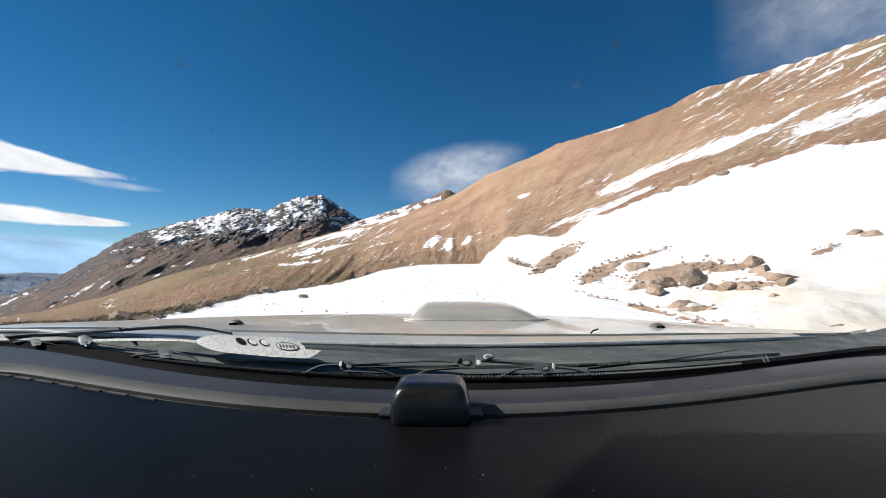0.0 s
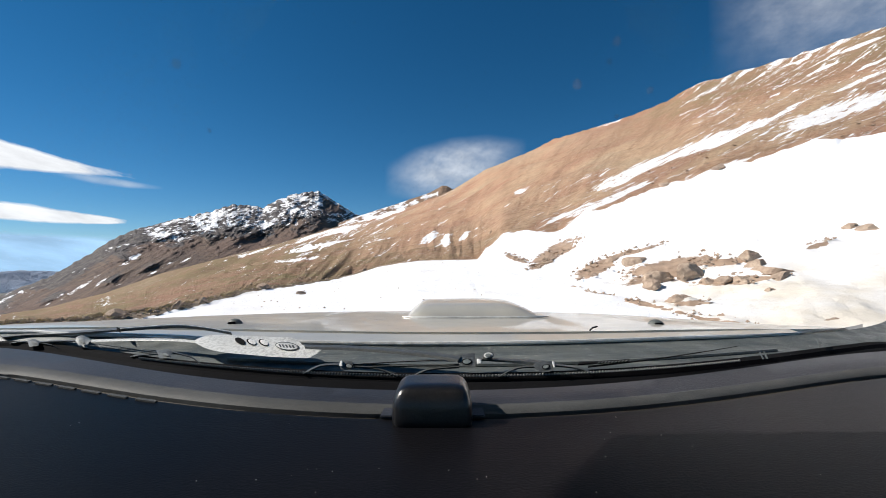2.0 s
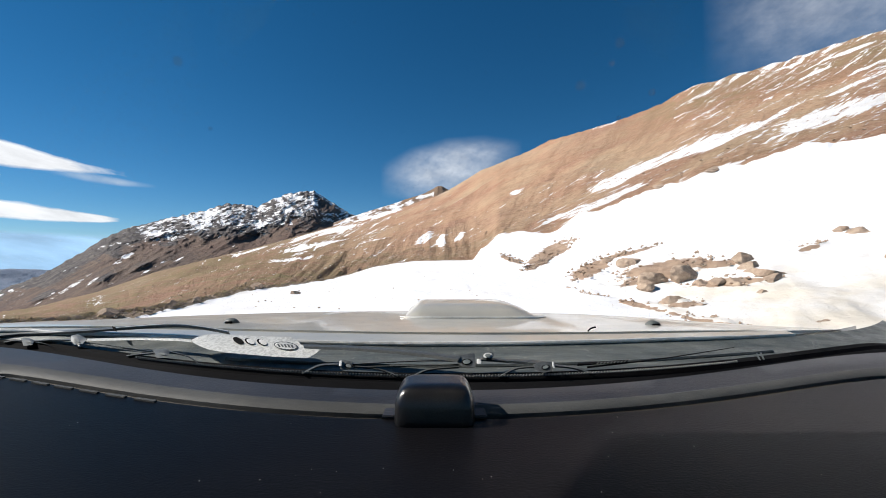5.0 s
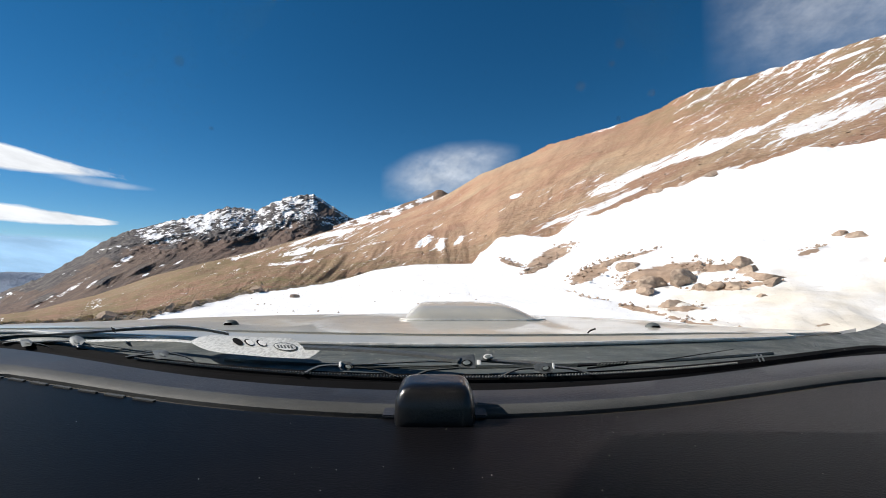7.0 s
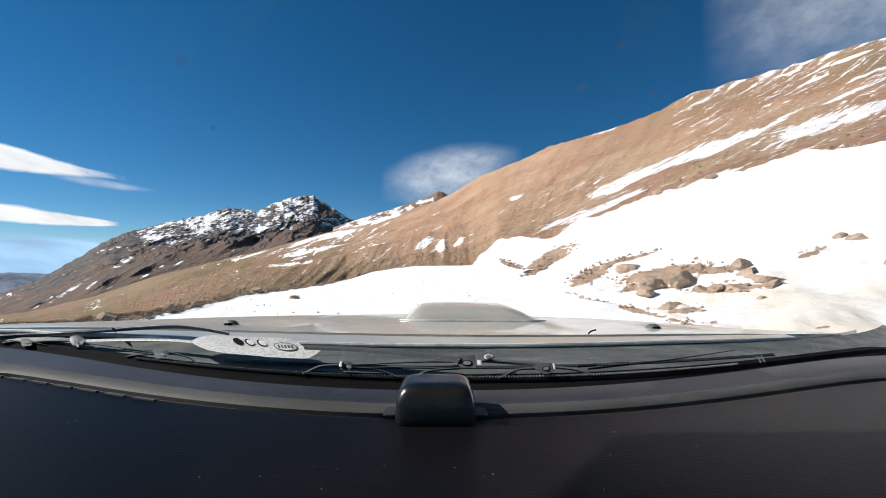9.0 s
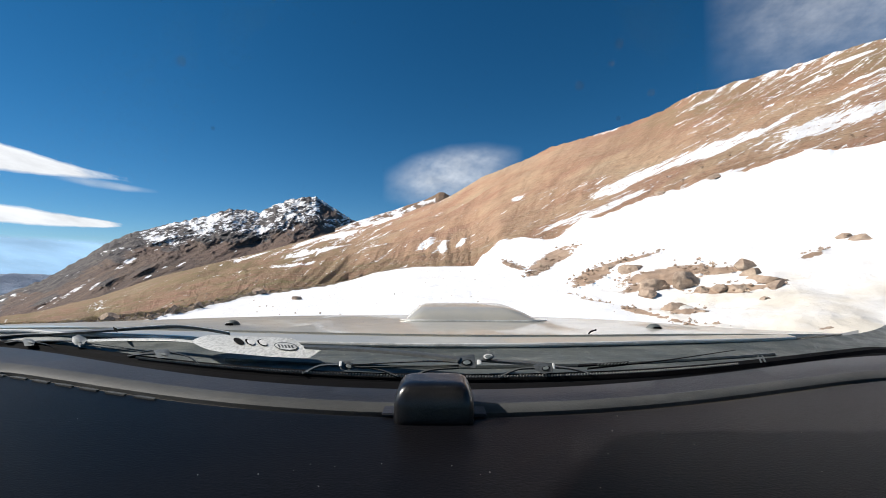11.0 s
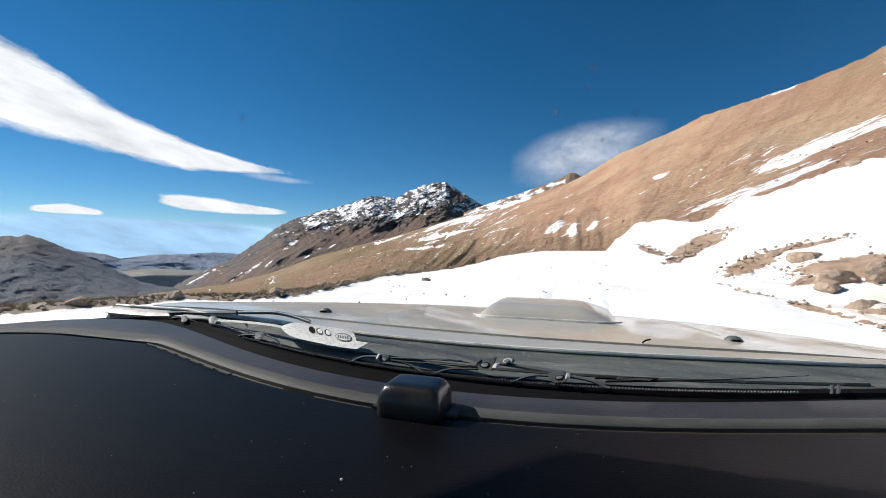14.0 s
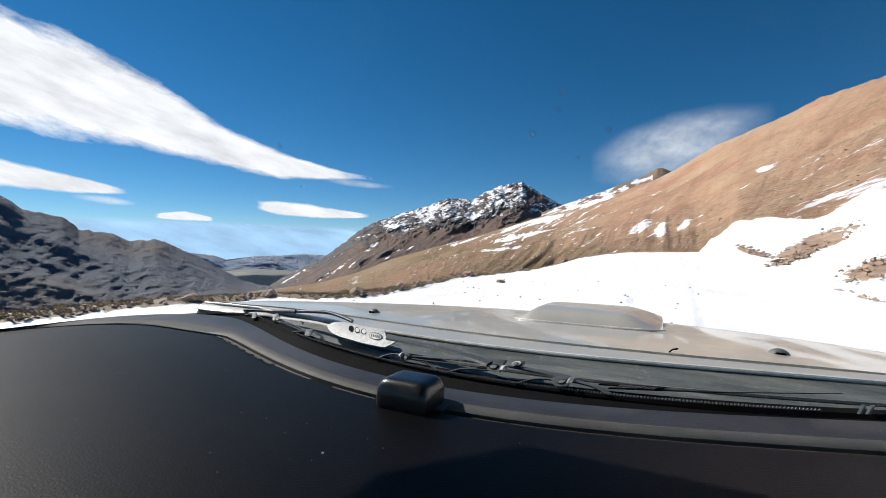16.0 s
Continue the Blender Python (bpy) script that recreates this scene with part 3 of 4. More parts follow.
# ---- clouds ----
def cloud(name, spine, r, strength, label, thin=False, tint=(0.95, 0.97, 1.0)):
    """A lens of cloud along spine rows of (azimuth, elevation, half height), bulging towards the eye."""
    a_s = [p[0] for p in spine]
    n, k = 60, 24
    rows, uvs, soft = [], [], []
    for j in range(k + 1):
        v = j / k * 2 - 1
        row, uv, so = [], [], []
        for i in range(n + 1):
            w = i / n
            x = w * (len(spine) - 1)
            a, e, h = (float(np.interp(x, range(len(spine)), [p[q] for p in spine])) for q in range(3))
            p = spot(a, e + v * h, (r - 60 * (1 - v * v)) * math.cos(radians(e + v * h)))
            row.append(tuple(p)), uv.append((a * 0.5, (e + v * h) * 0.5))
            fade = 2.6 if thin else 8.0
            ends = min(1, w * fade, (1 - w) * fade)
            so.append(max(0, max(0.0, 1 - v * v) ** 1.3 * ends) if thin else max(0, min(1.1, (1 - abs(v) ** 1.7) * 1.5)) * ends)
        rows.append(row), uvs.append(uv), soft.append(so)
    ob = sheet(name, rows, uvs, {"soft": soft}, cloud_mat(strength, thin, tint), label, "cloud", "")
    return ob


cloud("streak_cloud", [(-100, 24, 8), (-84, 19, 7), (-72.5, 16.8, 5.6), (-66, 16.2, 5.2), (-59, 14.6, 3.8), (-53, 12.5, 2.5), (-47, 11.0, 1.8), (-41.5, 10.4, 0.9), (-35.0, 10.0, 0.25)], 4500, 0.97, "long white wind-drawn cloud over the valley")
cloud("lens_cloud", [(-49.5, 6.0, 0.5), (-47, 5.7, 0.95), (-43, 5.5, 0.95), (-39, 5.2, 0.6), (-35.2, 5.1, 0.25)], 4480, 0.96, "small white lens-shaped cloud")
cloud("lens_cloud", [(-95, 8, 1.6), (-80, 7.6, 1.6), (-72, 7.4, 1.4), (-67, 6.9, 1.0), (-62, 6.5, 0.3)], 4470, 0.96, "white lens-shaped cloud over the dark mountain")
cloud("lens_cloud", [(-60, 4.1, 0.3), (-57, 4.3, 0.6), (-54, 4.0, 0.25)], 4470, 0.95, "small white lens-shaped cloud")
cloud("wisp_cloud", [(-7, 11.4, 2.2), (-3, 12.2, 3.6), (2, 12.9, 4.2), (7, 14.0, 3.4), (12, 15.0, 1.6)], 4490, 0.75, "thin white wisp of cloud behind the ridge", True)
cloud("veil_cloud", [(33, 27, 8.0), (40, 27, 9.0), (50, 28, 10.0), (60, 29, 10.5), (75, 29, 11)], 4490, 0.5, "thin grey veil of cloud", True)
# self-lit blue sheet added as horizon haze, hiding the sky's yellow tone
cloud("haze_cloud", [(-95, 0.7, 2.6), (-60, 0.8, 3.0), (-50, 0.8, 3.0), (-40, 0.8, 2.8), (-20, 0.8, 2.4)], 4700, 9.0, "glowing pale blue band added as haze over the horizon sky", True, (0.42, 0.68, 0.98))
cloud("thin_cloud", [(-42, 9.7, 0.3), (-38.5, 9.35, 0.55), (-35.5, 9.1, 0.45), (-32.5, 9.0, 0.2)], 4470, 0.55, "faint shred of cloud", True)
cloud("thin_cloud", [(-67, 5.7, 0.25), (-64, 5.5, 0.5), (-61.5, 5.3, 0.25)], 4470, 0.8, "faint shred of cloud", True)


# ---- loose stones and dry grass ----
def stone_mesh(seed, size, flat=0.7):
    """An angular stone: a ball cut flat by a handful of planes."""
    rnd = random.Random(seed)
    cuts = [(Vector((rnd.gauss(0, 1), rnd.gauss(0, 1), rnd.gauss(0, 1))).normalized(), rnd.uniform(0.45, 0.8)) for _ in range(11)]
    bm = bmesh.new()
    bmesh.ops.create_icosphere(bm, subdivisions=4, radius=1)
    for v in bm.verts:
        p = v.co.copy()
        for n, d in cuts:
            over = p.dot(n) - d
            if over > 0:
                p -= n * over
        p *= 1 + 0.13 * fbm(p.x * 2.6 + seed * 3.1, p.y * 2.6, p.z * 2.6, 5)
        v.co = Vector((p.x * 1.35, p.y * 1.05, p.z * flat * 1.2)) * size
    return bm


def on_bank(a, el):
    """The bank's surface point towards (a, el)."""
    (rb, eb), (rt, et) = bank_bottom(a), bank_top(a)
    s = max(0.0, min(1.0, (el - eb) / (et - eb)))
    return spot(a, el, rb * (rt / rb) ** s)


BOULDERS = [(27.6, -1.5, 0.34), (30.4, -0.9, 0.42), (26.6, -2.2, 0.25), (30.2, -4.2, 0.30), (32.0, -4.3, 0.17), (36.3, 0.9, 0.36), (36.9, 0.0, 0.30), (38.3, -0.6, 0.36), (39.0, -1.1, 0.26),
            (44.3, 3.9, 0.18), (45.7, 3.6, 0.24), (37.9, -2.7, 0.16), (34.0, -1.7, 0.22), (35.6, -1.6, 0.26), (32.6, -1.9, 0.20), (24.9, 0.6, 0.3), (22.4, 0.8, 0.22), (12.6, 0.0, 0.24), (17.6, -2.9, 0.2), (42.2, -5.4, 0.2),
            (20.4, -5.0, 0.22), (22.6, -5.6, 0.26), (24.2, -5.9, 0.18), (48.5, 1.2, 0.3), (33.8, 11.0, 0.32), (28.3, 9.6, 0.22)]
for i, (a, el, size) in enumerate(BOULDERS):
    p = on_bank(a, el) if el < 8 else on_bank(a, el) + Vector((0, 0, 0.1))
    thing("boulder", stone_mesh(i + 1, size * (1.0 + 0.02 * p.length)), M_STONE, "rough reddish-brown boulder half sunk in the snow bank", "boulder", "boulders on the snow bank", "",
          Matrix.Translation(p - Vector((0, 0, size * 0.15))) @ pose(0, 0, 0, 0, 0, 47 * i))
for i, (a, el, size) in enumerate([(-17.5, -3.6, 0.20), (-22.2, -2.6, 0.34), (-14.5, -1.8, 0.2), (-36.5, -5.6, 0.22), (-31, -4.9, 0.2), (-28.5, -4.3, 0.16), (-9.6, -0.7, 0.3), (-47.5, -5.8, 0.24), (-56, -6.0, 0.2)]):
    r = verge_r(a) * (1.03 if i else 0.72)
    p = spot(a, 0, r, ground_z(a, r) + size * 0.2)
    thing("verge_stone", stone_mesh(i + 60, size), M_STONE, "brown stone lying at the edge of the snowy track", "stone", "stones along the verge", "", Matrix.Translation(p) @ pose(0, 0, 0, 0, 0, 71 * i))


def build_tufts():
    rnd = random.Random(4)
    verts, faces = [], []
    for _ in range(1700):
        a = rnd.uniform(-74, -4)
        rv = verge_r(a)
        r = rv * (1.02 + abs(rnd.gauss(0, 0.13)))
        if r > 60:
            continue
        size = rnd.uniform(0.04, 0.15) * (0.5 + r / 45)
        base = spot(a, 0, r, ground_z(a, r) - 0.02)
        for _ in range(14):
            d, lean, h = rnd.uniform(0, 6.283), rnd.uniform(0.2, 0.9), size * rnd.uniform(0.5, 1.1)
            out = Vector((math.cos(d), math.sin(d), 0))
            side = Vector((-out.y, out.x, 0)) * size * 0.09
            k = len(verts)
            foot = base + out * size * rnd.uniform(0.0, 0.5)
            verts += [tuple(foot - side), tuple(foot + side), tuple(foot + out * size * lean * 0.5 + side * 0.8 + Vector((0, 0, h * 0.7))), tuple(foot + out * size * lean + Vector((0, 0, h))),
                      tuple(foot + out * size * lean * 0.5 - side * 0.8 + Vector((0, 0, h * 0.6)))]
            faces.append((k, k + 1, k + 2, k + 3, k + 4))
    me = bpy.data.meshes.new("dry_grass")
    me.from_pydata(verts, [], faces)
    me.materials.append(M_TUFT)
    tagged(new("dry_grass", me), "dry yellow-brown grass tufts along the verge", "grass", "", "stuff")


def build_scree():
    """Small stones strewn over the bank's bare patches and the verge."""
    rnd = random.Random(9)
    verts, faces = [], []

    def chip(p, size):
        k = len(verts)
        for x, y, z in ((1, 0.1, 0), (0.1, 1, 0.1), (-1, 0, -0.1), (0, -1, 0), (0.15, 0.1, 0.75), (0, 0, -0.6)):
            verts.append((p.x + size * x * rnd.uniform(0.6, 1.3), p.y + size * y * rnd.uniform(0.6, 1.3), p.z + size * z * rnd.uniform(0.6, 1.2)))
        for i in range(4):
            faces.extend([(k + i, k + (i + 1) % 4, k + 4), (k + (i + 1) % 4, k + i, k + 5)])

    for _ in range(650):
        b = rnd.choice(BARE)
        w, q, d = radians(b[4]), math.sqrt(rnd.random()) * 1.15, rnd.uniform(0, 6.283)
        u, v = b[2] * q * math.cos(d), b[3] * q * math.sin(d)
        a, el = b[0] + u * math.cos(w) - v * math.sin(w), b[1] + u * math.sin(w) + v * math.cos(w)
        if a > 4:
            p = on_bank(a, el)
            chip(p + Vector((0, 0, 0.08)), rnd.uniform(0.02, 0.10) * (0.4 + p.length / 30))
    for _ in range(1300):
        a = rnd.uniform(-74, 4)
        r = verge_r(a) * (1.0 + abs(rnd.gauss(0, 0.09)))
        chip(spot(a, 0, r, ground_z(a, r) + 0.02), rnd.uniform(0.02, 0.10) * (0.5 + r / 40))
    for _ in range(170):
        a, r = rnd.uniform(-58, 6), rnd.uniform(7, 44)
        if r < verge_r(a) * 0.97:
            chip(spot(a, 0, r, ground_z(a, r) + 0.01), rnd.uniform(0.02, 0.055))
    me = bpy.data.meshes.new("scree_stones")
    me.from_pydata(verts, [], faces)
    me.materials.append(M_STONE)
    tagged(new("scree_stones", me), "small brown stones strewn over the bare earth", "stones", "", "stuff")


def build_hill_stones():
    """Loose stones lying over the hillside."""
    rnd = random.Random(12)
    me = hill.data
    verts, faces = [], []
    for _ in range(7000):
        p = me.vertices[rnd.randrange(len(me.vertices))].co
        d = math.hypot(p.x, p.y)
        if d > 420 or p.z < -5 or rnd.random() < d / 500:
            continue
        size = rnd.choice((0.07, 0.09, 0.12, 0.16, 0.25)) * (0.7 + d / 260)
        p = p + Vector((rnd.uniform(-1, 1), rnd.uniform(-1, 1), 0.0)) * 0.6
        k = len(verts)
        for x, y, z in ((1, 0.1, 0), (0.1, 1, 0.1), (-1, 0, -0.1), (0, -1, 0), (0.15, 0.1, 0.75), (0, 0, -0.9)):
            verts.append((p.x + size * x * rnd.uniform(0.6, 1.5), p.y + size * y * rnd.uniform(0.6, 1.5), p.z + size * z * rnd.uniform(0.6, 1.2)))
        for i in range(4):
            faces.extend([(k + i, k + (i + 1) % 4, k + 4), (k + (i + 1) % 4, k + i, k + 5)])
    out = bpy.data.meshes.new("hill_stones")
    out.from_pydata(verts, [], faces)
    out.materials.append(M_STONE)
    tagged(new("hill_stones", out), "pale brown stones strewn over the hillside", "stones", "", "stuff")


build_tufts()
build_scree()
build_hill_stones()


# ---- the car: bonnet, windscreen, wipers and dashboard ----
def curve(*c, lo=-0.72, hi=0.66):
    """A line across the car: how far ahead of the eye it lies at the sideways place u."""
    return lambda u: sum(k * max(lo, min(hi, u)) ** i for i, k in enumerate(c))


GROOVE = curve(0.3519, 0.0026, 0.7495, -0.0448, -0.9219, lo=-0.5, hi=0.49)
STEP = curve(0.3758, -0.0065, 0.7754, -0.0306, -0.9695, lo=-0.54, hi=0.52)
SEAL = curve(0.4107, 0.0045, 0.8079, -0.0729, -0.8243, lo=-0.64, hi=0.60)
BASE = curve(0.4936, -0.0161, 0.5567, -0.0032, -0.2896, lo=-0.72, hi=0.70)
LIP_MID = curve(0.637, 0.0054, 0.3558, -0.0501, -0.3826, lo=-0.72, hi=0.57)


def LIP(u):
    return LIP_MID(u) + 0.85 * max(0.0, u - 0.45) ** 2


REAR = curve(0.7113, -0.0388, 0.2341, 0.0469, -0.2602, lo=-0.78, hi=0.66)
FRONT = curve(1.2878, -0.0549, -0.3547, 0.0072, 0.0535, lo=-1.05, hi=0.95)
COS, SIN = math.cos(radians(40)), math.sin(radians(40))
RAKE = math.tan(radians(64.7))    # the windscreen's steepness


def wrap(u, y):
    """Bends a line across the car backwards past the windscreen's corners."""
    over = abs(u) - 0.69
    if over <= 0:
        return u, y
    q = min(over / 0.19, math.pi / 2)
    side = 1 if u > 0 else -1
    return side * (0.69 + 0.19 * math.sin(q)), y - 0.19 * (1 - math.cos(q)) - max(0.0, over - 0.2985)


def sight(u, v):
    """The line of sight to u across and v up a slope of 40 degrees at the windscreen's base."""
    return Vector((u, BASE(u) + 0.03 - v * COS, -0.13 + v * SIN))


def glass(u, v, w=0.03):
    """A point of the wiper tray, which rises forwards from the windscreen's base; a smaller w lies higher over the tray."""
    p, k = sight(u, v), 1.0
    for _ in range(12):
        k = (-0.131 - 0.35 * (BASE(k * p.x) + 0.012) + (0.03 - w) * 0.9) / (p.z - 0.35 * p.y)
    return p * k + Vector((0, 0, EYE))


def pane(u, h, w):
    """A point of the windscreen: u across, h metres over its base, w outwards."""
    x, y = wrap(u, BASE(u) + w)
    return Vector((x, y - h / RAKE, EYE - 0.13 + h))


def on_pane(u, v):
    p, k = sight(u, v), 1.0
    for _ in range(20):
        k = (BASE(k * p.x) + 0.005 - (k * p.z + 0.13) / RAKE) / p.y
    return p * k + Vector((0, 0, EYE))


def loft(us, rows, close=False, wrapped=True):
    """A sheet through rows of functions u -> (ahead, up); close joins the last row to the first."""
    bm = bmesh.new()
    grid = []
    for row in rows:
        line_of = [(u, *row(u)) for u in us]
        grid.append([bm.verts.new((*(wrap(u, y) if wrapped else (u, y)), EYE + z)) for u, y, z in line_of])
    n = len(grid)
    for i in range(n if close else n - 1):
        for j in range(len(us) - 1):
            bm.faces.new((grid[i][j], grid[i][j + 1], grid[(i + 1) % n][j + 1], grid[(i + 1) % n][j]))
    if close:
        bm.faces.new([g[0] for g in grid])
        bm.faces.new([g[-1] for g in grid])
    return bm


def tube(points, radius, sides=8, flat=1.0):
    bm = bmesh.new()
    rings = []
    for i, p in enumerate(points):
        p = Vector(p)
        way = (Vector(points[min(i + 1, len(points) - 1)]) - Vector(points[max(i - 1, 0)])).normalized()
        x = way.cross(Vector((0, 0, 1))).normalized()
        y = x.cross(way)
        r = radius if isinstance(radius, float) else radius[i]
        rings.append([bm.verts.new(p + x * r * math.cos(q * 6.2832 / sides) + y * r * flat * math.sin(q * 6.2832 / sides)) for q in range(sides)])
    for a, b in zip(rings, rings[1:]):
        for q in range(sides):
            bm.faces.new((a[q], a[(q + 1) % sides], b[(q + 1) % sides], b[q]))
    bm.faces.new(rings[0]), bm.faces.new(rings[-1])
    return bm


def fine(pairs, n=5):
    """A rounded line through (u, v) pairs."""
    out = []
    for i in range(len(pairs) - 1):
        p0, p1, p2, p3 = (Vector(pairs[max(0, min(len(pairs) - 1, i + k))]) for k in (-1, 0, 1, 2))
        for j in range(n):
            t = j / n
            out.append(0.5 * ((2 * p1) + (p2 - p0) * t + (2 * p0 - 5 * p1 + 4 * p2 - p3) * t * t + (3 * p1 - p0 - 3 * p2 + p3) * t ** 3))
    return out + [Vector(pairs[-1])]


def bar(pairs, half, thick=0.006, w=0.03):
    """A flat steel bar lying along the windscreen's slope; half is its half width, tapering if a pair."""
    pts = fine(pairs)
    bm = bmesh.new()
    rings = []
    for i, p in enumerate(pts):
        way = (pts[min(i + 1, len(pts) - 1)] - pts[max(i - 1, 0)]).normalized()
        k = i / (len(pts) - 1)
        h = half if isinstance(half, float) else half[0] + (half[1] - half[0]) * k
        side = Vector((-way.y, way.x)) * h
        lo, hi = p - side, p + side
        mid = p
        rings.append([bm.verts.new(glass(lo.x, lo.y, w)), bm.verts.new(glass(lo.x, lo.y, w - thick * 0.6)), bm.verts.new(glass(mid.x, mid.y, w - thick)), bm.verts.new(glass(hi.x, hi.y, w - thick * 0.6)), bm.verts.new(glass(hi.x, hi.y, w))])
    for a, b in zip(rings, rings[1:]):
        for q in range(5):
            bm.faces.new((a[q], a[(q + 1) % 5], b[(q + 1) % 5], b[q]))
    bm.faces.new(rings[0]), bm.faces.new(rings[-1])
    return bm


def plate(pairs, thick=0.004, w=0.028, bevel=0.0015):
    bm = bmesh.new()
    low = [bm.verts.new(glass(u, v, w)) for u, v in pairs]
    top = [bm.verts.new(glass(u, v, w - thick)) for u, v in pairs]
    n = len(pairs)
    bm.faces.new(low), bm.faces.new(top)
    for i in range(n):
        bm.faces.new((low[i], low[(i + 1) % n], top[(i + 1) % n], top[i]))
    bmesh.ops.bevel(bm, geom=bm.edges[:], offset=bevel, segments=1, affect="EDGES", clamp_overlap=True)
    bmesh.ops.triangulate(bm, faces=[f for f in bm.faces if len(f.verts) > 4])
    return bm


def disc(u, v, ru, rv, w, thick=0.001, sides=18):
    return plate([(u + ru * math.cos(i * 6.2832 / sides), v + rv * math.sin(i * 6.2832 / sides)) for i in range(sides)], thick, w, 0.0002)


US = np.linspace(-1.25, 1.25, 130)
car = new("car")
tagged(car, "dusty silver off-road car with a bonnet scoop and dark dashboard", "car")

# dashboard
part("dashboard", loft(US, [lambda u: (-0.3, -0.124), lambda u: (min(0.1, GROOVE(u) - 0.2), -0.124), lambda u: (GROOVE(u) - 0.010, -0.124), lambda u: (GROOVE(u) - 0.003, -0.1248),
                            lambda u: (GROOVE(u), -0.128), lambda u: (GROOVE(u), -0.15)]), M_DASH, car, "dark speckled vinyl dashboard top")
part("dashboard_back", loft(np.linspace(-0.92, 0.92, 30), [lambda u: (-0.34, -0.5), lambda u: (-0.34, -0.16), lambda u: (-0.30, -0.130), lambda u: (-0.1, -0.1256)], wrapped=False), M_DASH, car, "dark speckled vinyl dashboard edge")
part("vent_slot", loft(US, [lambda u: (GROOVE(u) - 0.004, -0.134), lambda u: (GROOVE(u) + 0.02, -0.134)]), M_BLACK, car, "black defroster slot")
for u0, u1 in ((-0.5, -0.27), (-0.27, -0.17), (-0.128, -0.052), (0.062, 0.1), (0.1, 0.45)):
    part("slot_trim", loft(np.linspace(u0, u1 - 0.004, 12), [lambda u: (GROOVE(u) + 0.003, -0.134), lambda u: (GROOVE(u) + 0.003, -0.1285), lambda u: (GROOVE(u) + 0.0065, -0.1280), lambda u: (GROOVE(u) + 0.0065, -0.134)]), M_TAN, car, "thin tan foam edge in the slot")
for i in range(7):
    u0 = -0.50 + i * 0.036
    part("slot_tab", loft(np.linspace(u0, u0 + 0.024, 4), [lambda u: (GROOVE(u) - 0.009, -0.1245), lambda u: (GROOVE(u) - 0.009, -0.1228), lambda u: (GROOVE(u) - 0.005, -0.1228), lambda u: (GROOVE(u) - 0.005, -0.1245)]), M_STRIP, car)
part("dashboard_strip", loft(US, [lambda u: (GROOVE(u) + 0.010, -0.15), lambda u: (GROOVE(u) + 0.010, -0.1255), lambda u: (GROOVE(u) + 0.012, -0.1235), lambda u: (STEP(u) - 0.004, -0.1205), lambda u: (STEP(u), -0.1215)]), M_STRIP, car, "paler grey moulded strip")
part("dashboard_ledge", loft(US, [lambda u: (STEP(u), -0.126), lambda u: (STEP(u), -0.1215), lambda u: (STEP(u) + 0.01, -0.1205), lambda u: (SEAL(u) - 0.004, -0.1185), lambda u: (SEAL(u), -0.121), lambda u: (SEAL(u), -0.15)]), M_LEDGE, car, "dark grey front ledge")
part("windscreen_seal", loft(US, [lambda u: (SEAL(u) - 0.001, -0.15), lambda u: (SEAL(u) + 0.01, -0.142), lambda u: (BASE(u) + 0.002, -0.136), lambda u: (BASE(u) + 0.006, -0.131), lambda u: (BASE(u) + 0.02, -0.130), lambda u: (BASE(u) + 0.02, -0.16)]), M_BLACK, car, "black rubber windscreen seal")
bm = bmesh.new()
for i in range(220):
    u = -0.42 + i * 0.0037
    p = pane(u, 0.0, 0.004)
    bmesh.ops.create_cube(bm, size=1, matrix=Matrix.Translation(p + Vector((0, 0, 0.001))) @ Matrix.Rotation(0.5, 4, "Y") @ Matrix.Diagonal((0.0018, 0.002, 0.0022, 1)))
tagged(part("dotted_edge", bm, M_DOT, car, "pale dotted edge along the windscreen base"), kind="stuff")

# windscreen
GS = np.linspace(-0.98, 0.98, 90)
rows = [[pane(u, h, w) for u in GS] for h, w in [(k * 0.0575, 0.008) for k in range(9)] + [(k * 0.0575, 0.013) for k in range(8, -1, -1)]]
bm = bmesh.new()
grid = [[bm.verts.new(p) for p in row] for row in rows]
for i in range(len(grid)):
    for j in range(len(GS) - 1):
        bm.faces.new((grid[i][j], grid[i][j + 1], grid[(i + 1) % len(grid)][j + 1], grid[(i + 1) % len(grid)][j]))
bm.faces.new([g[0] for g in grid]), bm.faces.new([g[-1] for g in grid])
windscreen = part("windscreen", bm, M_GLASS, car, "clear curved windscreen with a few dirt spots and a painted glint")
windscreen.visible_shadow = False
# the last spot stands in for a pale reflection, painted like the dirt
for u, v, r in ((0.079, 0.365, 0.0022), (0.095, 0.39, 0.002), (0.094, 0.379, 0.0014), (0.124, 0.363, 0.0018), (0.109, 0.345, 0.0012), (-0.153, 0.34, 0.0012), (-0.154, 0.3844, 0.0024)):
    p = on_pane(u, v)
    bm = bmesh.new()
    bmesh.ops.create_icosphere(bm, subdivisions=2, radius=r * 1.9, matrix=Matrix.Translation(p) @ Matrix.Rotation(radians(-65), 4, "X") @ Matrix.Diagonal((1, 1, 0.06, 1)))
    part("dirt_glint_spot", bm, M_DIRT_GLINT, windscreen)

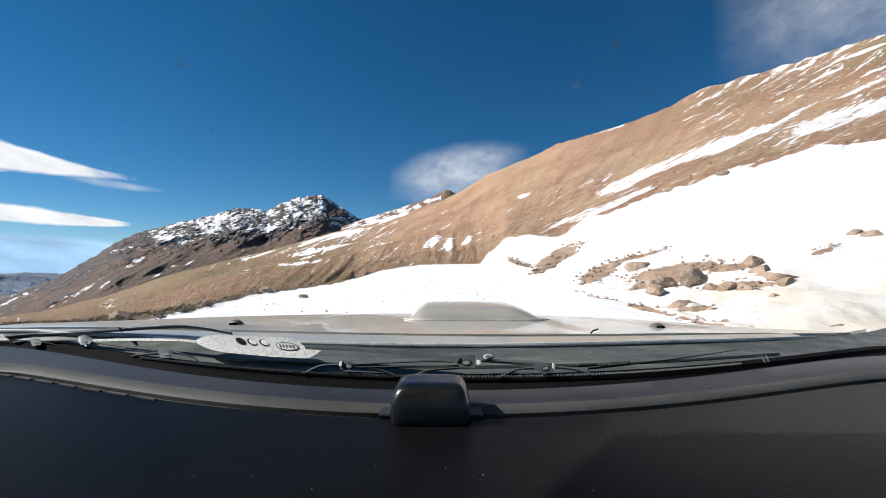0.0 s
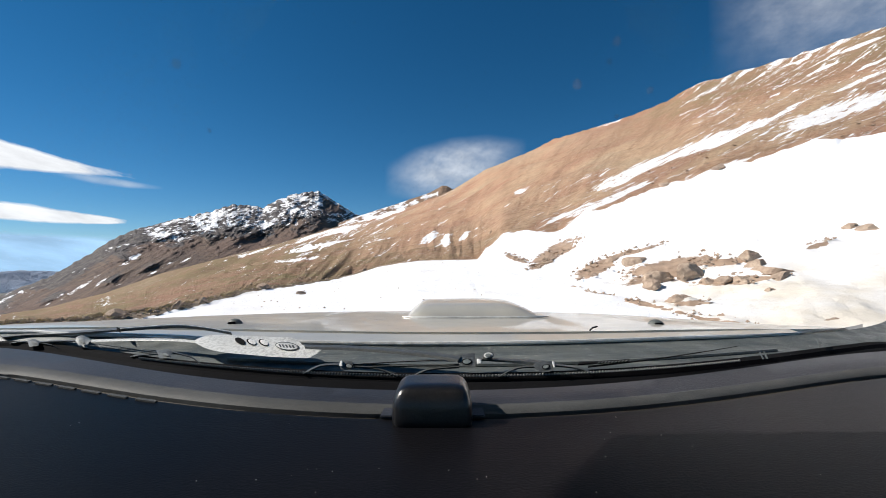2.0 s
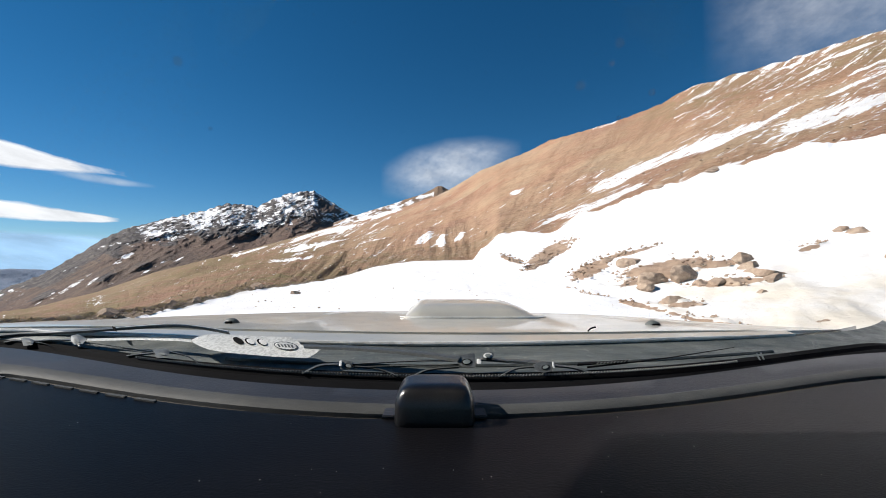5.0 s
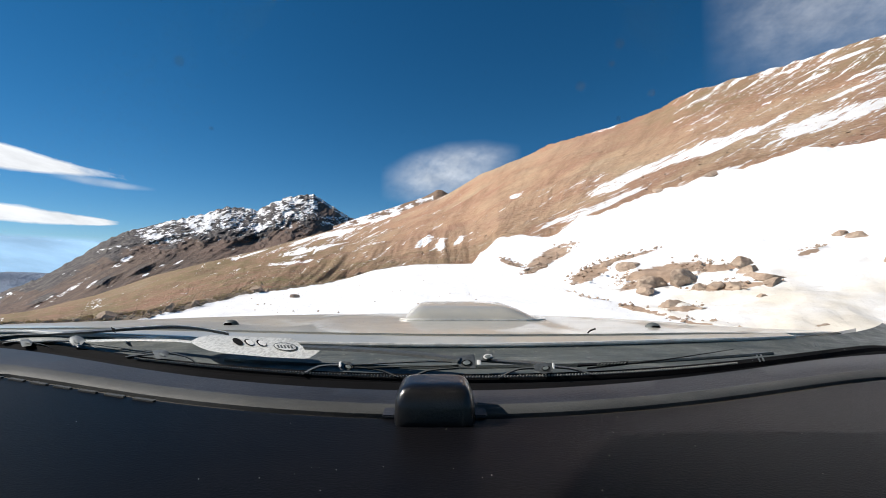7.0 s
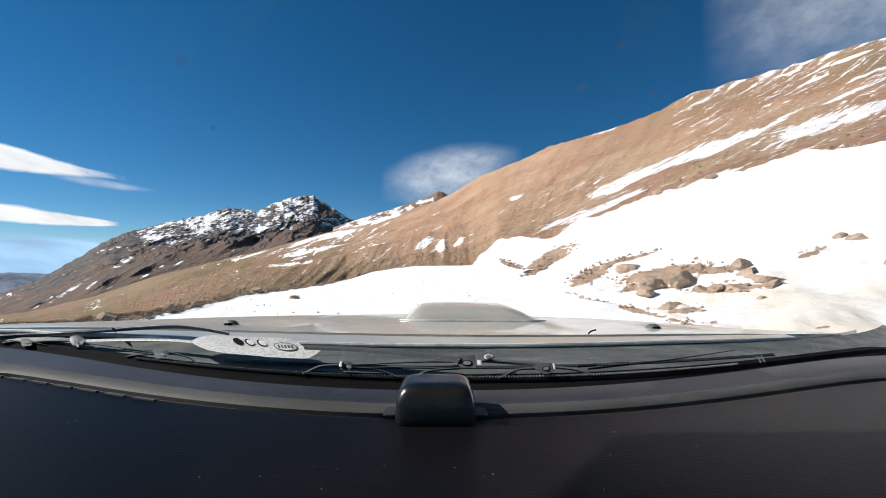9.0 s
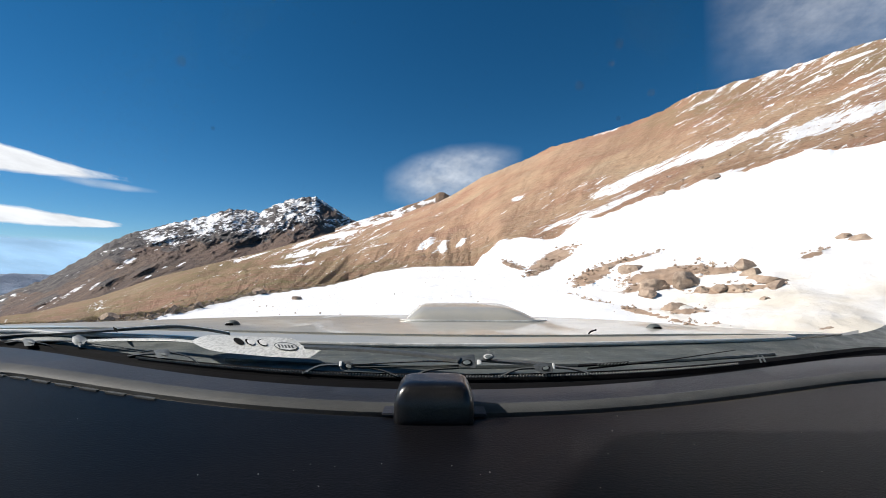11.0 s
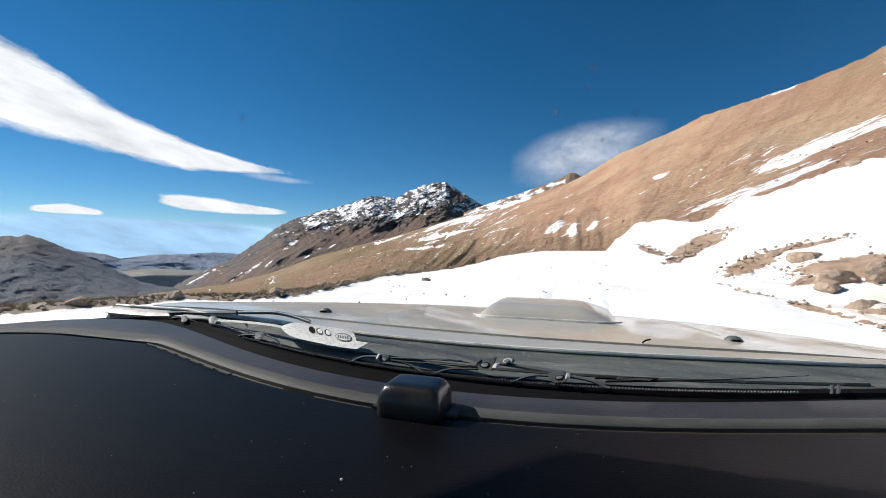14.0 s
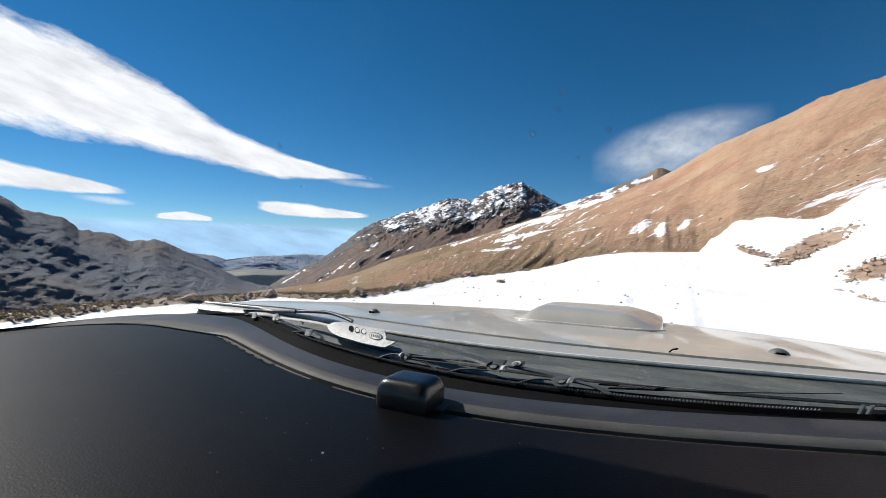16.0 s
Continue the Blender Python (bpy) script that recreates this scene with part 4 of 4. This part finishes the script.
# cowl, bonnet and scoop
CS = np.linspace(-0.95, 0.95, 100)
cowl = part("cowl", loft(CS, [lambda u: (BASE(u) + 0.015, -0.150), lambda u: (BASE(u) + 0.022, -0.138), lambda u: (BASE(u) * 0.6 + max(LIP(u), BASE(u) + 0.03) * 0.4, -0.134), lambda u: (max(LIP(u), BASE(u) + 0.04) - 0.02, -0.128), lambda u: (max(LIP(u), BASE(u) + 0.04), -0.1215)], wrapped=False), M_COWL, car, "dusty dark grey cowl panel under the wipers")
part("cowl_rib", tube([(u, BASE(u) * 0.55 + LIP(u) * 0.45, EYE - 0.1325) for u in np.linspace(-0.3, 0.5, 30)], 0.003, 6), M_COWL, cowl)
part("bonnet_lip", loft(np.linspace(-0.95, 0.60, 80), [lambda u: (max(LIP(u), BASE(u) + 0.04) - 0.001, -0.124), lambda u: (max(LIP(u), BASE(u) + 0.04), -0.1185), lambda u: (max(REAR(u), LIP(u) + 0.03) - 0.006, -0.1165), lambda u: (max(REAR(u), LIP(u) + 0.03) - 0.003, -0.122), lambda u: (max(REAR(u), LIP(u) + 0.03) + 0.004, -0.122)], wrapped=False), M_PAINT, car, "silver rear lip of the bonnet")
part("bonnet_rim", tube([(u, max(LIP(u), BASE(u) + 0.04), EYE - 0.1185) for u in np.linspace(-0.9, 0.62, 60)], [0.0032 * min(1.0, (60 - i) / 9) for i in range(60)], 8), M_RIM, car, "bright pressed edge of the bonnet")


def bonnet_row(s):
    def row(w):
        a, b = 0.84 * w, 0.97 * w
        u = a + (b - a) * s
        y = max(REAR(u), LIP(u) + 0.03) * (1 - s) + FRONT(u) * s
        z = -0.114 - 0.031 * s ** 1.15 + 0.0035 * math.exp(-((abs(u - 0.06) - 0.33) / 0.03) ** 2) * math.sin(math.pi * s) - 0.020 * (max(0.0, u - 0.38) / 0.5) ** 2 - 0.25 * max(0.0, u - 0.76)
        return u, y, z
    return row


bm = bmesh.new()
WS = np.linspace(-1, 1, 80)
levels = [(lambda w, r=bonnet_row(k / 14): r(w)) for k in range(15)]
levels = [lambda w: (bonnet_row(0)(w)[0], bonnet_row(0)(w)[1] - 0.001, -0.125)] + levels + [lambda w: (0.97 * w, FRONT(0.97 * w) + 0.03, -0.165), lambda w: (0.96 * w, FRONT(0.96 * w) + 0.06, -0.25), lambda w: (0.95 * w, FRONT(0.95 * w) + 0.08, -0.5)]
grid = [[bm.verts.new((p[0], p[1], EYE + p[2])) for p in (lv(w) for w in WS)] for lv in levels]
for i in range(len(grid) - 1):
    for j in range(len(WS) - 1):
        bm.faces.new((grid[i][j], grid[i][j + 1], grid[i + 1][j + 1], grid[i + 1][j]))
bonnet = part("bonnet", bm, M_PAINT, car, "dusty silver-beige bonnet")

SC = 0.0745
bm = bmesh.new()
sections = [(0.990, 0.170, -0.127), (0.998, 0.160, -0.118), (1.012, 0.142, -0.110), (1.028, 0.126, -0.1045), (1.045, 0.117, -0.1015), (1.07, 0.113, -0.1005), (1.16, 0.112, -0.1020), (1.24, 0.111, -0.105), (1.30, 0.105, -0.112), (1.31, 0.098, -0.15)]
RIB = [(-1, 0), (-0.97, 0.12), (-0.90, 0.45), (-0.83, 0.75), (-0.77, 0.92), (-0.70, 0.985), (-0.60, 1.0), (-0.40, 1.01), (-0.20, 1.015), (0, 1.02), (0.15, 1.015), (0.30, 1.01), (0.42, 1.0), (0.50, 0.97), (0.58, 0.90), (0.66, 0.78),
       (0.74, 0.63), (0.82, 0.46), (0.90, 0.28), (0.96, 0.12), (1, 0)]
rings = []
for y, half, z in sections:
    k = 0.94 + 0.06 * (half - 0.105) / 0.065
    rings.append([bm.verts.new((SC + 0.175 * k * x, y, EYE - 0.135 + (z + 0.135) * f)) for x, f in RIB])
for a, b in zip(rings, rings[1:]):
    for q in range(20):
        bm.faces.new((a[q], a[q + 1], b[q + 1], b[q]))
bm.faces.new(rings[0]), bm.faces.new(rings[-1])
scoop = part("bonnet_scoop", bm, M_PAINT, car, "raised silver air scoop on the bonnet")
part("scoop_flange", tube([(SC + u, 0.984 + 0.03 * (abs(u) / 0.178) ** 6, EYE - 0.1262) for u in np.linspace(-0.171, 0.171, 30)], [0.0034 * min(1.0, 0.25 + (15 - abs(i - 14.5)) / 5) for i in range(30)], 8), M_RIM, scoop, "bright edge at the foot of the scoop")
for u, y in ((-0.413, 0.848), (0.404, 0.819)):
    bm = bmesh.new()
    bmesh.ops.create_uvsphere(bm, u_segments=18, v_segments=10, radius=1, matrix=Matrix.Translation((u, y, EYE - 0.124)) @ Matrix.Diagonal((0.0165, 0.014, 0.0155, 1)))
    jet = part("washer_jet", bm, M_FITTING, car, "small dark washer jet on the bonnet")
    bm = bmesh.new()
    bmesh.ops.create_cube(bm, size=1, matrix=Matrix.Translation((u, y - 0.0118, EYE - 0.1165)) @ Matrix.Diagonal((0.014, 0.005, 0.006, 1)))
    bmesh.ops.bevel(bm, geom=bm.edges[:], offset=0.0012, segments=2, affect="EDGES")
    part("nozzle", bm, M_BLACK, jet)
part("hose_clip", tube([(0.246, 0.722, EYE - 0.122), (0.246, 0.722, EYE - 0.113), (0.25, 0.721, EYE - 0.109), (0.258, 0.72, EYE - 0.1065)], 0.0014, 6), M_BLACK, car, "small black clip")

# the first wiper: its wide head plate, bridges and blade
wiper = new("wiper")
wiper.parent = car
tagged(wiper, "parked wiper with a scuffed grey steel head plate")
head = part("head_plate", plate([(-0.3155, 0.0517), (-0.2998, 0.0616), (-0.2847, 0.0685), (-0.268, 0.0714), (-0.233, 0.072), (-0.1964, 0.0724), (-0.1725, 0.0728), (-0.1665, 0.0695), (-0.1644, 0.0621), (-0.1633, 0.0557), (-0.1482, 0.0555), (-0.1376, 0.0536), (-0.1402, 0.0481), (-0.1498, 0.0366), (-0.1609, 0.026), (-0.1687, 0.0238), (-0.2124, 0.0238), (-0.2761, 0.0264), (-0.2981, 0.0309), (-0.3084, 0.0383), (-0.314, 0.0462)], 0.005, 0.024, 0.0008), M_STEEL, wiper, "scuffed grey steel head plate with three holes")
part("hole", disc(-0.243, 0.0590, 0.0065, 0.0085, 0.0188), M_BLACK, head, "dark round hole")
for u in (-0.228, -0.212):
    part("hole", disc(u, 0.0585, 0.0060, 0.0078, 0.0188), M_BLACK, head, "round hole with a pale rim")
    part("hole_rim", disc(u + 0.0012, 0.0588, 0.0048, 0.0064, 0.0182), M_RIM, head)
part("badge", disc(-0.1835, 0.0525, 0.0150, 0.0098, 0.0186), M_ARM, head, "oval stamped badge")
part("badge_field", disc(-0.1835, 0.0525, 0.0136, 0.0082, 0.0180), M_STEEL, head)
for k in range(5):
    part("badge_bar", plate([(-0.1935 + k * 0.0042, 0.0490), (-0.1910 + k * 0.0042, 0.0490), (-0.1910 + k * 0.0042, 0.0562), (-0.1935 + k * 0.0042, 0.0562)], 0.0006, 0.0174, 0.0001), M_ARM, head)
part("arm", bar([(-0.1612, 0.0532), (-0.146, 0.053), (-0.1056, 0.0528), (-0.0603, 0.0483), (-0.0155, 0.0402), (0.0184, 0.0296)], (0.0050, 0.0072), 0.007, 0.023), M_ARM, wiper, "tapered dark steel arm")
part("main_bridge", bar([(-0.3044, 0.0500), (-0.3512, 0.0500), (-0.4418, 0.0385), (-0.5355, 0.0215), (-0.5686, 0.0150)], (0.0036, 0.0032), 0.004, 0.025), M_STEEL, wiper, "long pale steel bridge")
part("outer_bridge", bar([(-0.5787, 0.0142), (-0.6443, 0.0041), (-0.7111, -0.0095)], 0.0030, 0.006), M_BRIDGE, wiper)
for q in ([(-0.5532, 0.013), (-0.4704, 0.0129), (-0.4, 0.0098)], [(-0.5613, 0.0047), (-0.4768, 0.0051), (-0.4074, 0.0036)]):
    part("inner_bridge", bar(q, 0.0019, 0.006), M_BRIDGE, wiper)
for q in ([(-0.7286, -0.0127), (-0.7417, -0.0088), (-0.7659, -0.0147)], [(-0.7062, -0.0108), (-0.6749, -0.0138), (-0.6690, -0.0230)],
          [(-0.4061, 0.0055), (-0.4503, -0.0073), (-0.4780, -0.0170)], [(-0.3722, 0.0142), (-0.3454, 0.0058), (-0.3385, -0.0130)]):
    part("prong", bar(q, (0.0040, 0.0016), 0.006), M_ARM, wiper)
for shape, (u, v) in (([(-0.5657, 0.0281), (-0.5403, 0.0383), (-0.5323, 0.0329), (-0.5308, 0.0249), (-0.5576, 0.007), (-0.5892, -0.0017), (-0.5821, 0.0136)], (-0.5640, 0.0150)),
                      ([(-0.7276, -0.003), (-0.703, 0.0031), (-0.6991, -0.0059), (-0.7217, -0.0226), (-0.7407, -0.0267)], (-0.7190, -0.0110)),
                      ([(-0.4011, 0.016), (-0.3735, 0.0234), (-0.37, 0.0161), (-0.3881, -0.0046), (-0.4126, -0.0107)], (-0.3900, 0.0060))):
    clip = part("clip", plate(shape, 0.003, 0.024, 0.0004), M_BRIDGE, wiper, "small riveted joint")
    part("rivet_rim", disc(u, v, 0.0058, 0.0058, 0.0209), M_ARM, clip)
    part("rivet", disc(u, v, 0.0038, 0.0040, 0.0198), M_FITTING, clip)
part("blade", bar([(-0.7635, 0.0065), (-0.6051, 0.0327), (-0.4367, 0.0654), (-0.3676, 0.0786), (-0.3189, 0.0859), (-0.2818, 0.0842), (-0.2476, 0.077)], 0.0046, 0.010, 0.034), M_ARM, wiper, "dark grey wiper blade spine")
# thin pale strip laid on as the highlight of the dark spine
part("blade_edge", bar([(-0.4300, 0.0690), (-0.3676, 0.0815), (-0.3189, 0.0890), (-0.2818, 0.0872), (-0.2476, 0.0800)], 0.0011, 0.003, 0.0236), M_RIM, wiper, "painted highlight along the blade spine")
part("blade_clip", bar([(-0.4400, 0.0590), (-0.4367, 0.0654), (-0.4330, 0.0710)], 0.0026, 0.006, 0.0230), M_BLACK, wiper)

# the second wiper
wiper2 = new("wiper")
wiper2.parent = car
tagged(wiper2, "parked dark wiper with its pivot")
pivot = part("pivot_plate", plate([(0.0120, 0.0385), (0.0240, 0.0415), (0.0359, 0.0443), (0.0399, 0.0096), (0.0229, 0.0112), (0.0173, 0.0212)], 0.004, 0.024, 0.0005), M_ARM, wiper2, "dark pivot plate")
part("pivot_rim", disc(0.0278, 0.0240, 0.0062, 0.0072, 0.0199), M_BLACK, pivot)
part("pivot_nut", disc(0.0278, 0.0240, 0.0046, 0.0056, 0.0188), M_FITTING, pivot)
spindle = part("spindle", disc(0.0518, 0.0387, 0.0070, 0.0085, 0.026, 0.004), M_ARM, wiper2, "round steel spindle cap")
part("spindle_rim", disc(0.0518, 0.0387, 0.0054, 0.0066, 0.0215, 0.002), M_STEEL, spindle)
part("spindle_centre", disc(0.0518, 0.0387, 0.0034, 0.0042, 0.0190, 0.002), M_FITTING, spindle)
for q, half in (([(-0.1092, 0.0142), (-0.056, 0.0227), (-0.0158, 0.0266), (0.0185, 0.0254)], 0.0022), ([(-0.0989, 0.0075), (-0.0432, 0.0132), (0.0187, 0.017)], 0.0018), ([(0.0414, 0.0294), (0.0701, 0.026), (0.1019, 0.0206), (0.1207, 0.0153)], (0.0036, 0.0072))):
    part("bridge", bar(q, half, 0.007), M_ARM, wiper2)
for q in ([(-0.1237, 0.0117), (-0.1516, 0.0064), (-0.1813, -0.0186)], [(-0.1101, 0.0083), (-0.0792, 0.0028), (-0.0563, -0.016)], [(0.0189, 0.0112), (-0.0164, 0.0036), (-0.0394, -0.0169)],
          [(0.1329, 0.0102), (0.1613, 0.0021), (0.1917, -0.0163)], [(0.1149, 0.0084), (0.0896, 0.0052), (0.0697, -0.0169)]):
    part("prong", bar(q, (0.0042, 0.0020), 0.006), M_ARM, wiper2)
for shape, (u, v) in (([(-0.1264, 0.0129), (-0.1202, 0.0235), (-0.1094, 0.0214), (-0.1094, 0.0038), (-0.1177, -0.0028), (-0.1267, -0.0005)], (-0.1150, 0.0090)),
                      ([(0.1083, 0.0145), (0.1169, 0.0213), (0.1302, 0.0205), (0.1367, -0.0051), (0.1251, -0.0089), (0.1133, 0.001)], (0.1252, 0.0070))):
    clip = part("clip", plate(shape, 0.003, 0.024, 0.0004), M_ARM, wiper2, "small riveted joint")
    part("rivet_rim", disc(u, v, 0.0052, 0.0062, 0.0209), M_BLACK, clip)
    part("rivet", disc(u, v, 0.0038, 0.0048, 0.0198), M_FITTING, clip)
for q in ([(-0.124, 0.0218), (-0.1204, 0.022), (-0.1238, 0.0072), (-0.1275, 0.007)], [(0.0393, 0.0308), (0.0446, 0.0307), (0.0454, 0.0182), (0.0401, 0.0182)], [(0.1302, 0.0205), (0.133, 0.0203), (0.1377, 0.0039), (0.1348, 0.0041)]):
    part("clip_tab", plate(q, 0.008, 0.022, 0.0008), M_RIM, wiper2)
part("blade", bar([(0.1799, 0.002), (0.2338, 0.0085), (0.2861, 0.0143), (0.3348, 0.0215), (0.3907, 0.029)], (0.0030, 0.0008), 0.007, 0.032), M_BLACK, wiper2, "black rubber blade")
part("blade_spine", bar([(0.1651, 0.0108), (0.198, 0.0123), (0.2322, 0.0132)], 0.0040, 0.007, 0.030), M_BLACK, wiper2, "black ribbed blade spine")
for k in range(9):
    u = 0.190 + k * 0.0046
    part("blade_rib", plate([(u, 0.0098), (u + 0.002, 0.0098), (u + 0.003, 0.0150), (u + 0.001, 0.0150)], 0.003, 0.0225, 0.0004), M_FITTING, wiper2)
for q in ([(0.4478, 0.0047), (0.4520, 0.0041), (0.4800, -0.0228), (0.4756, -0.0222)], [(0.4556, 0.0052), (0.4600, 0.0045), (0.4884, -0.0226), (0.4838, -0.022)],
          [(0.5493, 0.0253), (0.5545, 0.0247), (0.5900, -0.0028), (0.5848, -0.0021)], [(0.5582, 0.0258), (0.5634, 0.0250), (0.5992, -0.0026), (0.5940, -0.0018)]):
    part("blade_clip", plate(q, 0.003, 0.022, 0.0004), M_FITTING, wiper2)

# body round the cabin
# the roof stays out of view; its front edge is shaped to shade the dashboard
def header(u):
    return 0.394 - 0.02 * u * u - 1.25 * max(0.0, abs(u) - 0.783)


part("roof", loft(np.linspace(-0.86, 0.86, 44), [lambda u: (header(u), 0.625 - 0.02 * u * u), lambda u: (-0.9, 0.66 - 0.05 * u * u), lambda u: (-1.9, 0.64 - 0.05 * u * u), lambda u: (-1.9, 0.60 - 0.05 * u * u), lambda u: (-0.9, 0.62 - 0.05 * u * u), lambda u: (header(u), 0.60 - 0.02 * u * u)], close=True, wrapped=False), M_PAINT, car)
# unseen pale sheet under the roof, added to brighten the dashboard's shadow
part("headliner", loft(np.linspace(-0.80, 0.80, 20), [lambda u: (header(u) - 0.06, 0.585 - 0.02 * u * u), lambda u: (-0.9, 0.605 - 0.05 * u * u), lambda u: (-1.86, 0.585 - 0.05 * u * u), lambda u: (-1.86, 0.575 - 0.05 * u * u), lambda u: (-0.9, 0.595 - 0.05 * u * u), lambda u: (header(u) - 0.06, 0.575 - 0.02 * u * u)], close=True, wrapped=False), M_LINER_BOUNCE, car, "unseen pale grey headliner added to bounce light onto the dashboard")
for side in (-1, 1):
    part("pillar", tube([(side * 0.90, -0.10, EYE - 0.14), (side * 0.88, -0.2, EYE + 0.20), (side * 0.84, -0.3, EYE + 0.60)], 0.035, 8), M_LEDGE, car)
    part("pillar", tube([(side * 0.87, -1.0, EYE - 0.14), (side * 0.82, -1.0, EYE + 0.62)], 0.045, 8), M_LEDGE, car)
    part("pillar", tube([(side * 0.87, -1.85, EYE - 0.14), (side * 0.82, -1.85, EYE + 0.60)], 0.06, 8), M_LEDGE, car)
    bm = bmesh.new()
    bmesh.ops.create_cube(bm, size=1, matrix=Matrix.Translation((side * 0.89, -0.80, EYE - 0.56)) @ Matrix.Diagonal((0.06, 2.2, 0.84, 1)))
    bmesh.ops.bevel(bm, geom=bm.edges[:], offset=0.02, segments=2, affect="EDGES")
    part("side_panel", bm, M_PAINT, car)
    bm = bmesh.new()
    bmesh.ops.create_cube(bm, size=1, matrix=Matrix.Translation((side * 0.84, 0.62, EYE - 0.56)) @ Matrix.Diagonal((0.10, 0.66, 0.72, 1)))
    bmesh.ops.bevel(bm, geom=bm.edges[:], offset=0.03, segments=2, affect="EDGES")
    part("wing", bm, M_PAINT, car)
    for y in (0.72, -1.55):
        bm = bmesh.new()
        bmesh.ops.create_cone(bm, cap_ends=True, segments=36, radius1=0.38, radius2=0.38, depth=0.24, matrix=Matrix.Translation((side * 0.80, y, 0.37)) @ Matrix.Rotation(radians(90), 4, "Y"))
        bmesh.ops.bevel(bm, geom=[e for e in bm.edges if len(e.link_faces) == 2 and any(len(q.verts) > 4 for q in e.link_faces)], offset=0.03, segments=3, affect="EDGES")
        part("wheel", bm, M_TYRE, car)
for name, c, d in (("tailgate", (0, -1.9, EYE - 0.56), (1.72, 0.08, 0.84)), ("floor_pan", (0, -0.6, EYE - 0.98), (1.7, 2.7, 0.06)), ("bulkhead", (0, 0.36, EYE - 0.58), (1.7, 0.05, 0.8))):
    bm = bmesh.new()
    bmesh.ops.create_cube(bm, size=1, matrix=Matrix.Translation(c) @ Matrix.Diagonal((*d, 1)))
    bmesh.ops.bevel(bm, geom=bm.edges[:], offset=0.015, segments=2, affect="EDGES")
    part(name, bm, M_LEDGE, car)

# the black device on the dashboard
bm = bmesh.new()
bmesh.ops.create_cube(bm, size=2)
bmesh.ops.subdivide_edges(bm, edges=bm.edges[:], cuts=11, use_grid_fill=True)
for v in bm.verts:
    c = v.co
    n = (abs(c.x) ** 7 + abs(c.y) ** 7 + abs(c.z) ** 7) ** (1 / 7)
    q = c / n
    high = max(0.0, q.z - 0.1) / 0.9
    taper = 1.03 - 0.02 * (q.z + 1) - 0.16 * high ** 1.5
    v.co = Vector((q.x * 0.0312 * taper, q.y * 0.025 * taper + 0.0012 * (q.z + 1), q.z * 0.0170))
device = thing("dash_device", bm, M_BOX, "small rounded black plastic device stuck on the dashboard", "device", at=Matrix.Translation((-0.008, 0.355, EYE - 0.1115)))
for side in (-1, 1):
    bm = bmesh.new()
    bmesh.ops.create_cube(bm, size=1, matrix=Matrix.Translation((side * 0.036, 0.004, -0.0112)) @ Matrix.Diagonal((0.013, 0.020, 0.0022, 1)))
    bmesh.ops.bevel(bm, geom=bm.edges[:], offset=0.0008, segments=2, affect="EDGES")
    part("mount_foot", bm, M_LEDGE, device, "dark mounting foot")

# dust on the dashboard
bm = bmesh.new()
rnd = random.Random(2)
for i in range(75):
    x, y = rnd.uniform(-0.5, 0.5), rnd.uniform(0.16, 0.36)
    bmesh.ops.create_cube(bm, size=rnd.uniform(0.0002, 0.0005), matrix=Matrix.Translation((x, y, EYE - 0.1238)) @ Matrix.Rotation(rnd.uniform(0, 3), 4, "Z"))
bmesh.ops.create_icosphere(bm, subdivisions=2, radius=0.0011, matrix=Matrix.Translation((-0.0115, 0.2245, EYE - 0.1235)))
thing("dust_flecks", bm, M_DUST, "pale dust flecks scattered on the dark dashboard", "dust", kind="stuff")
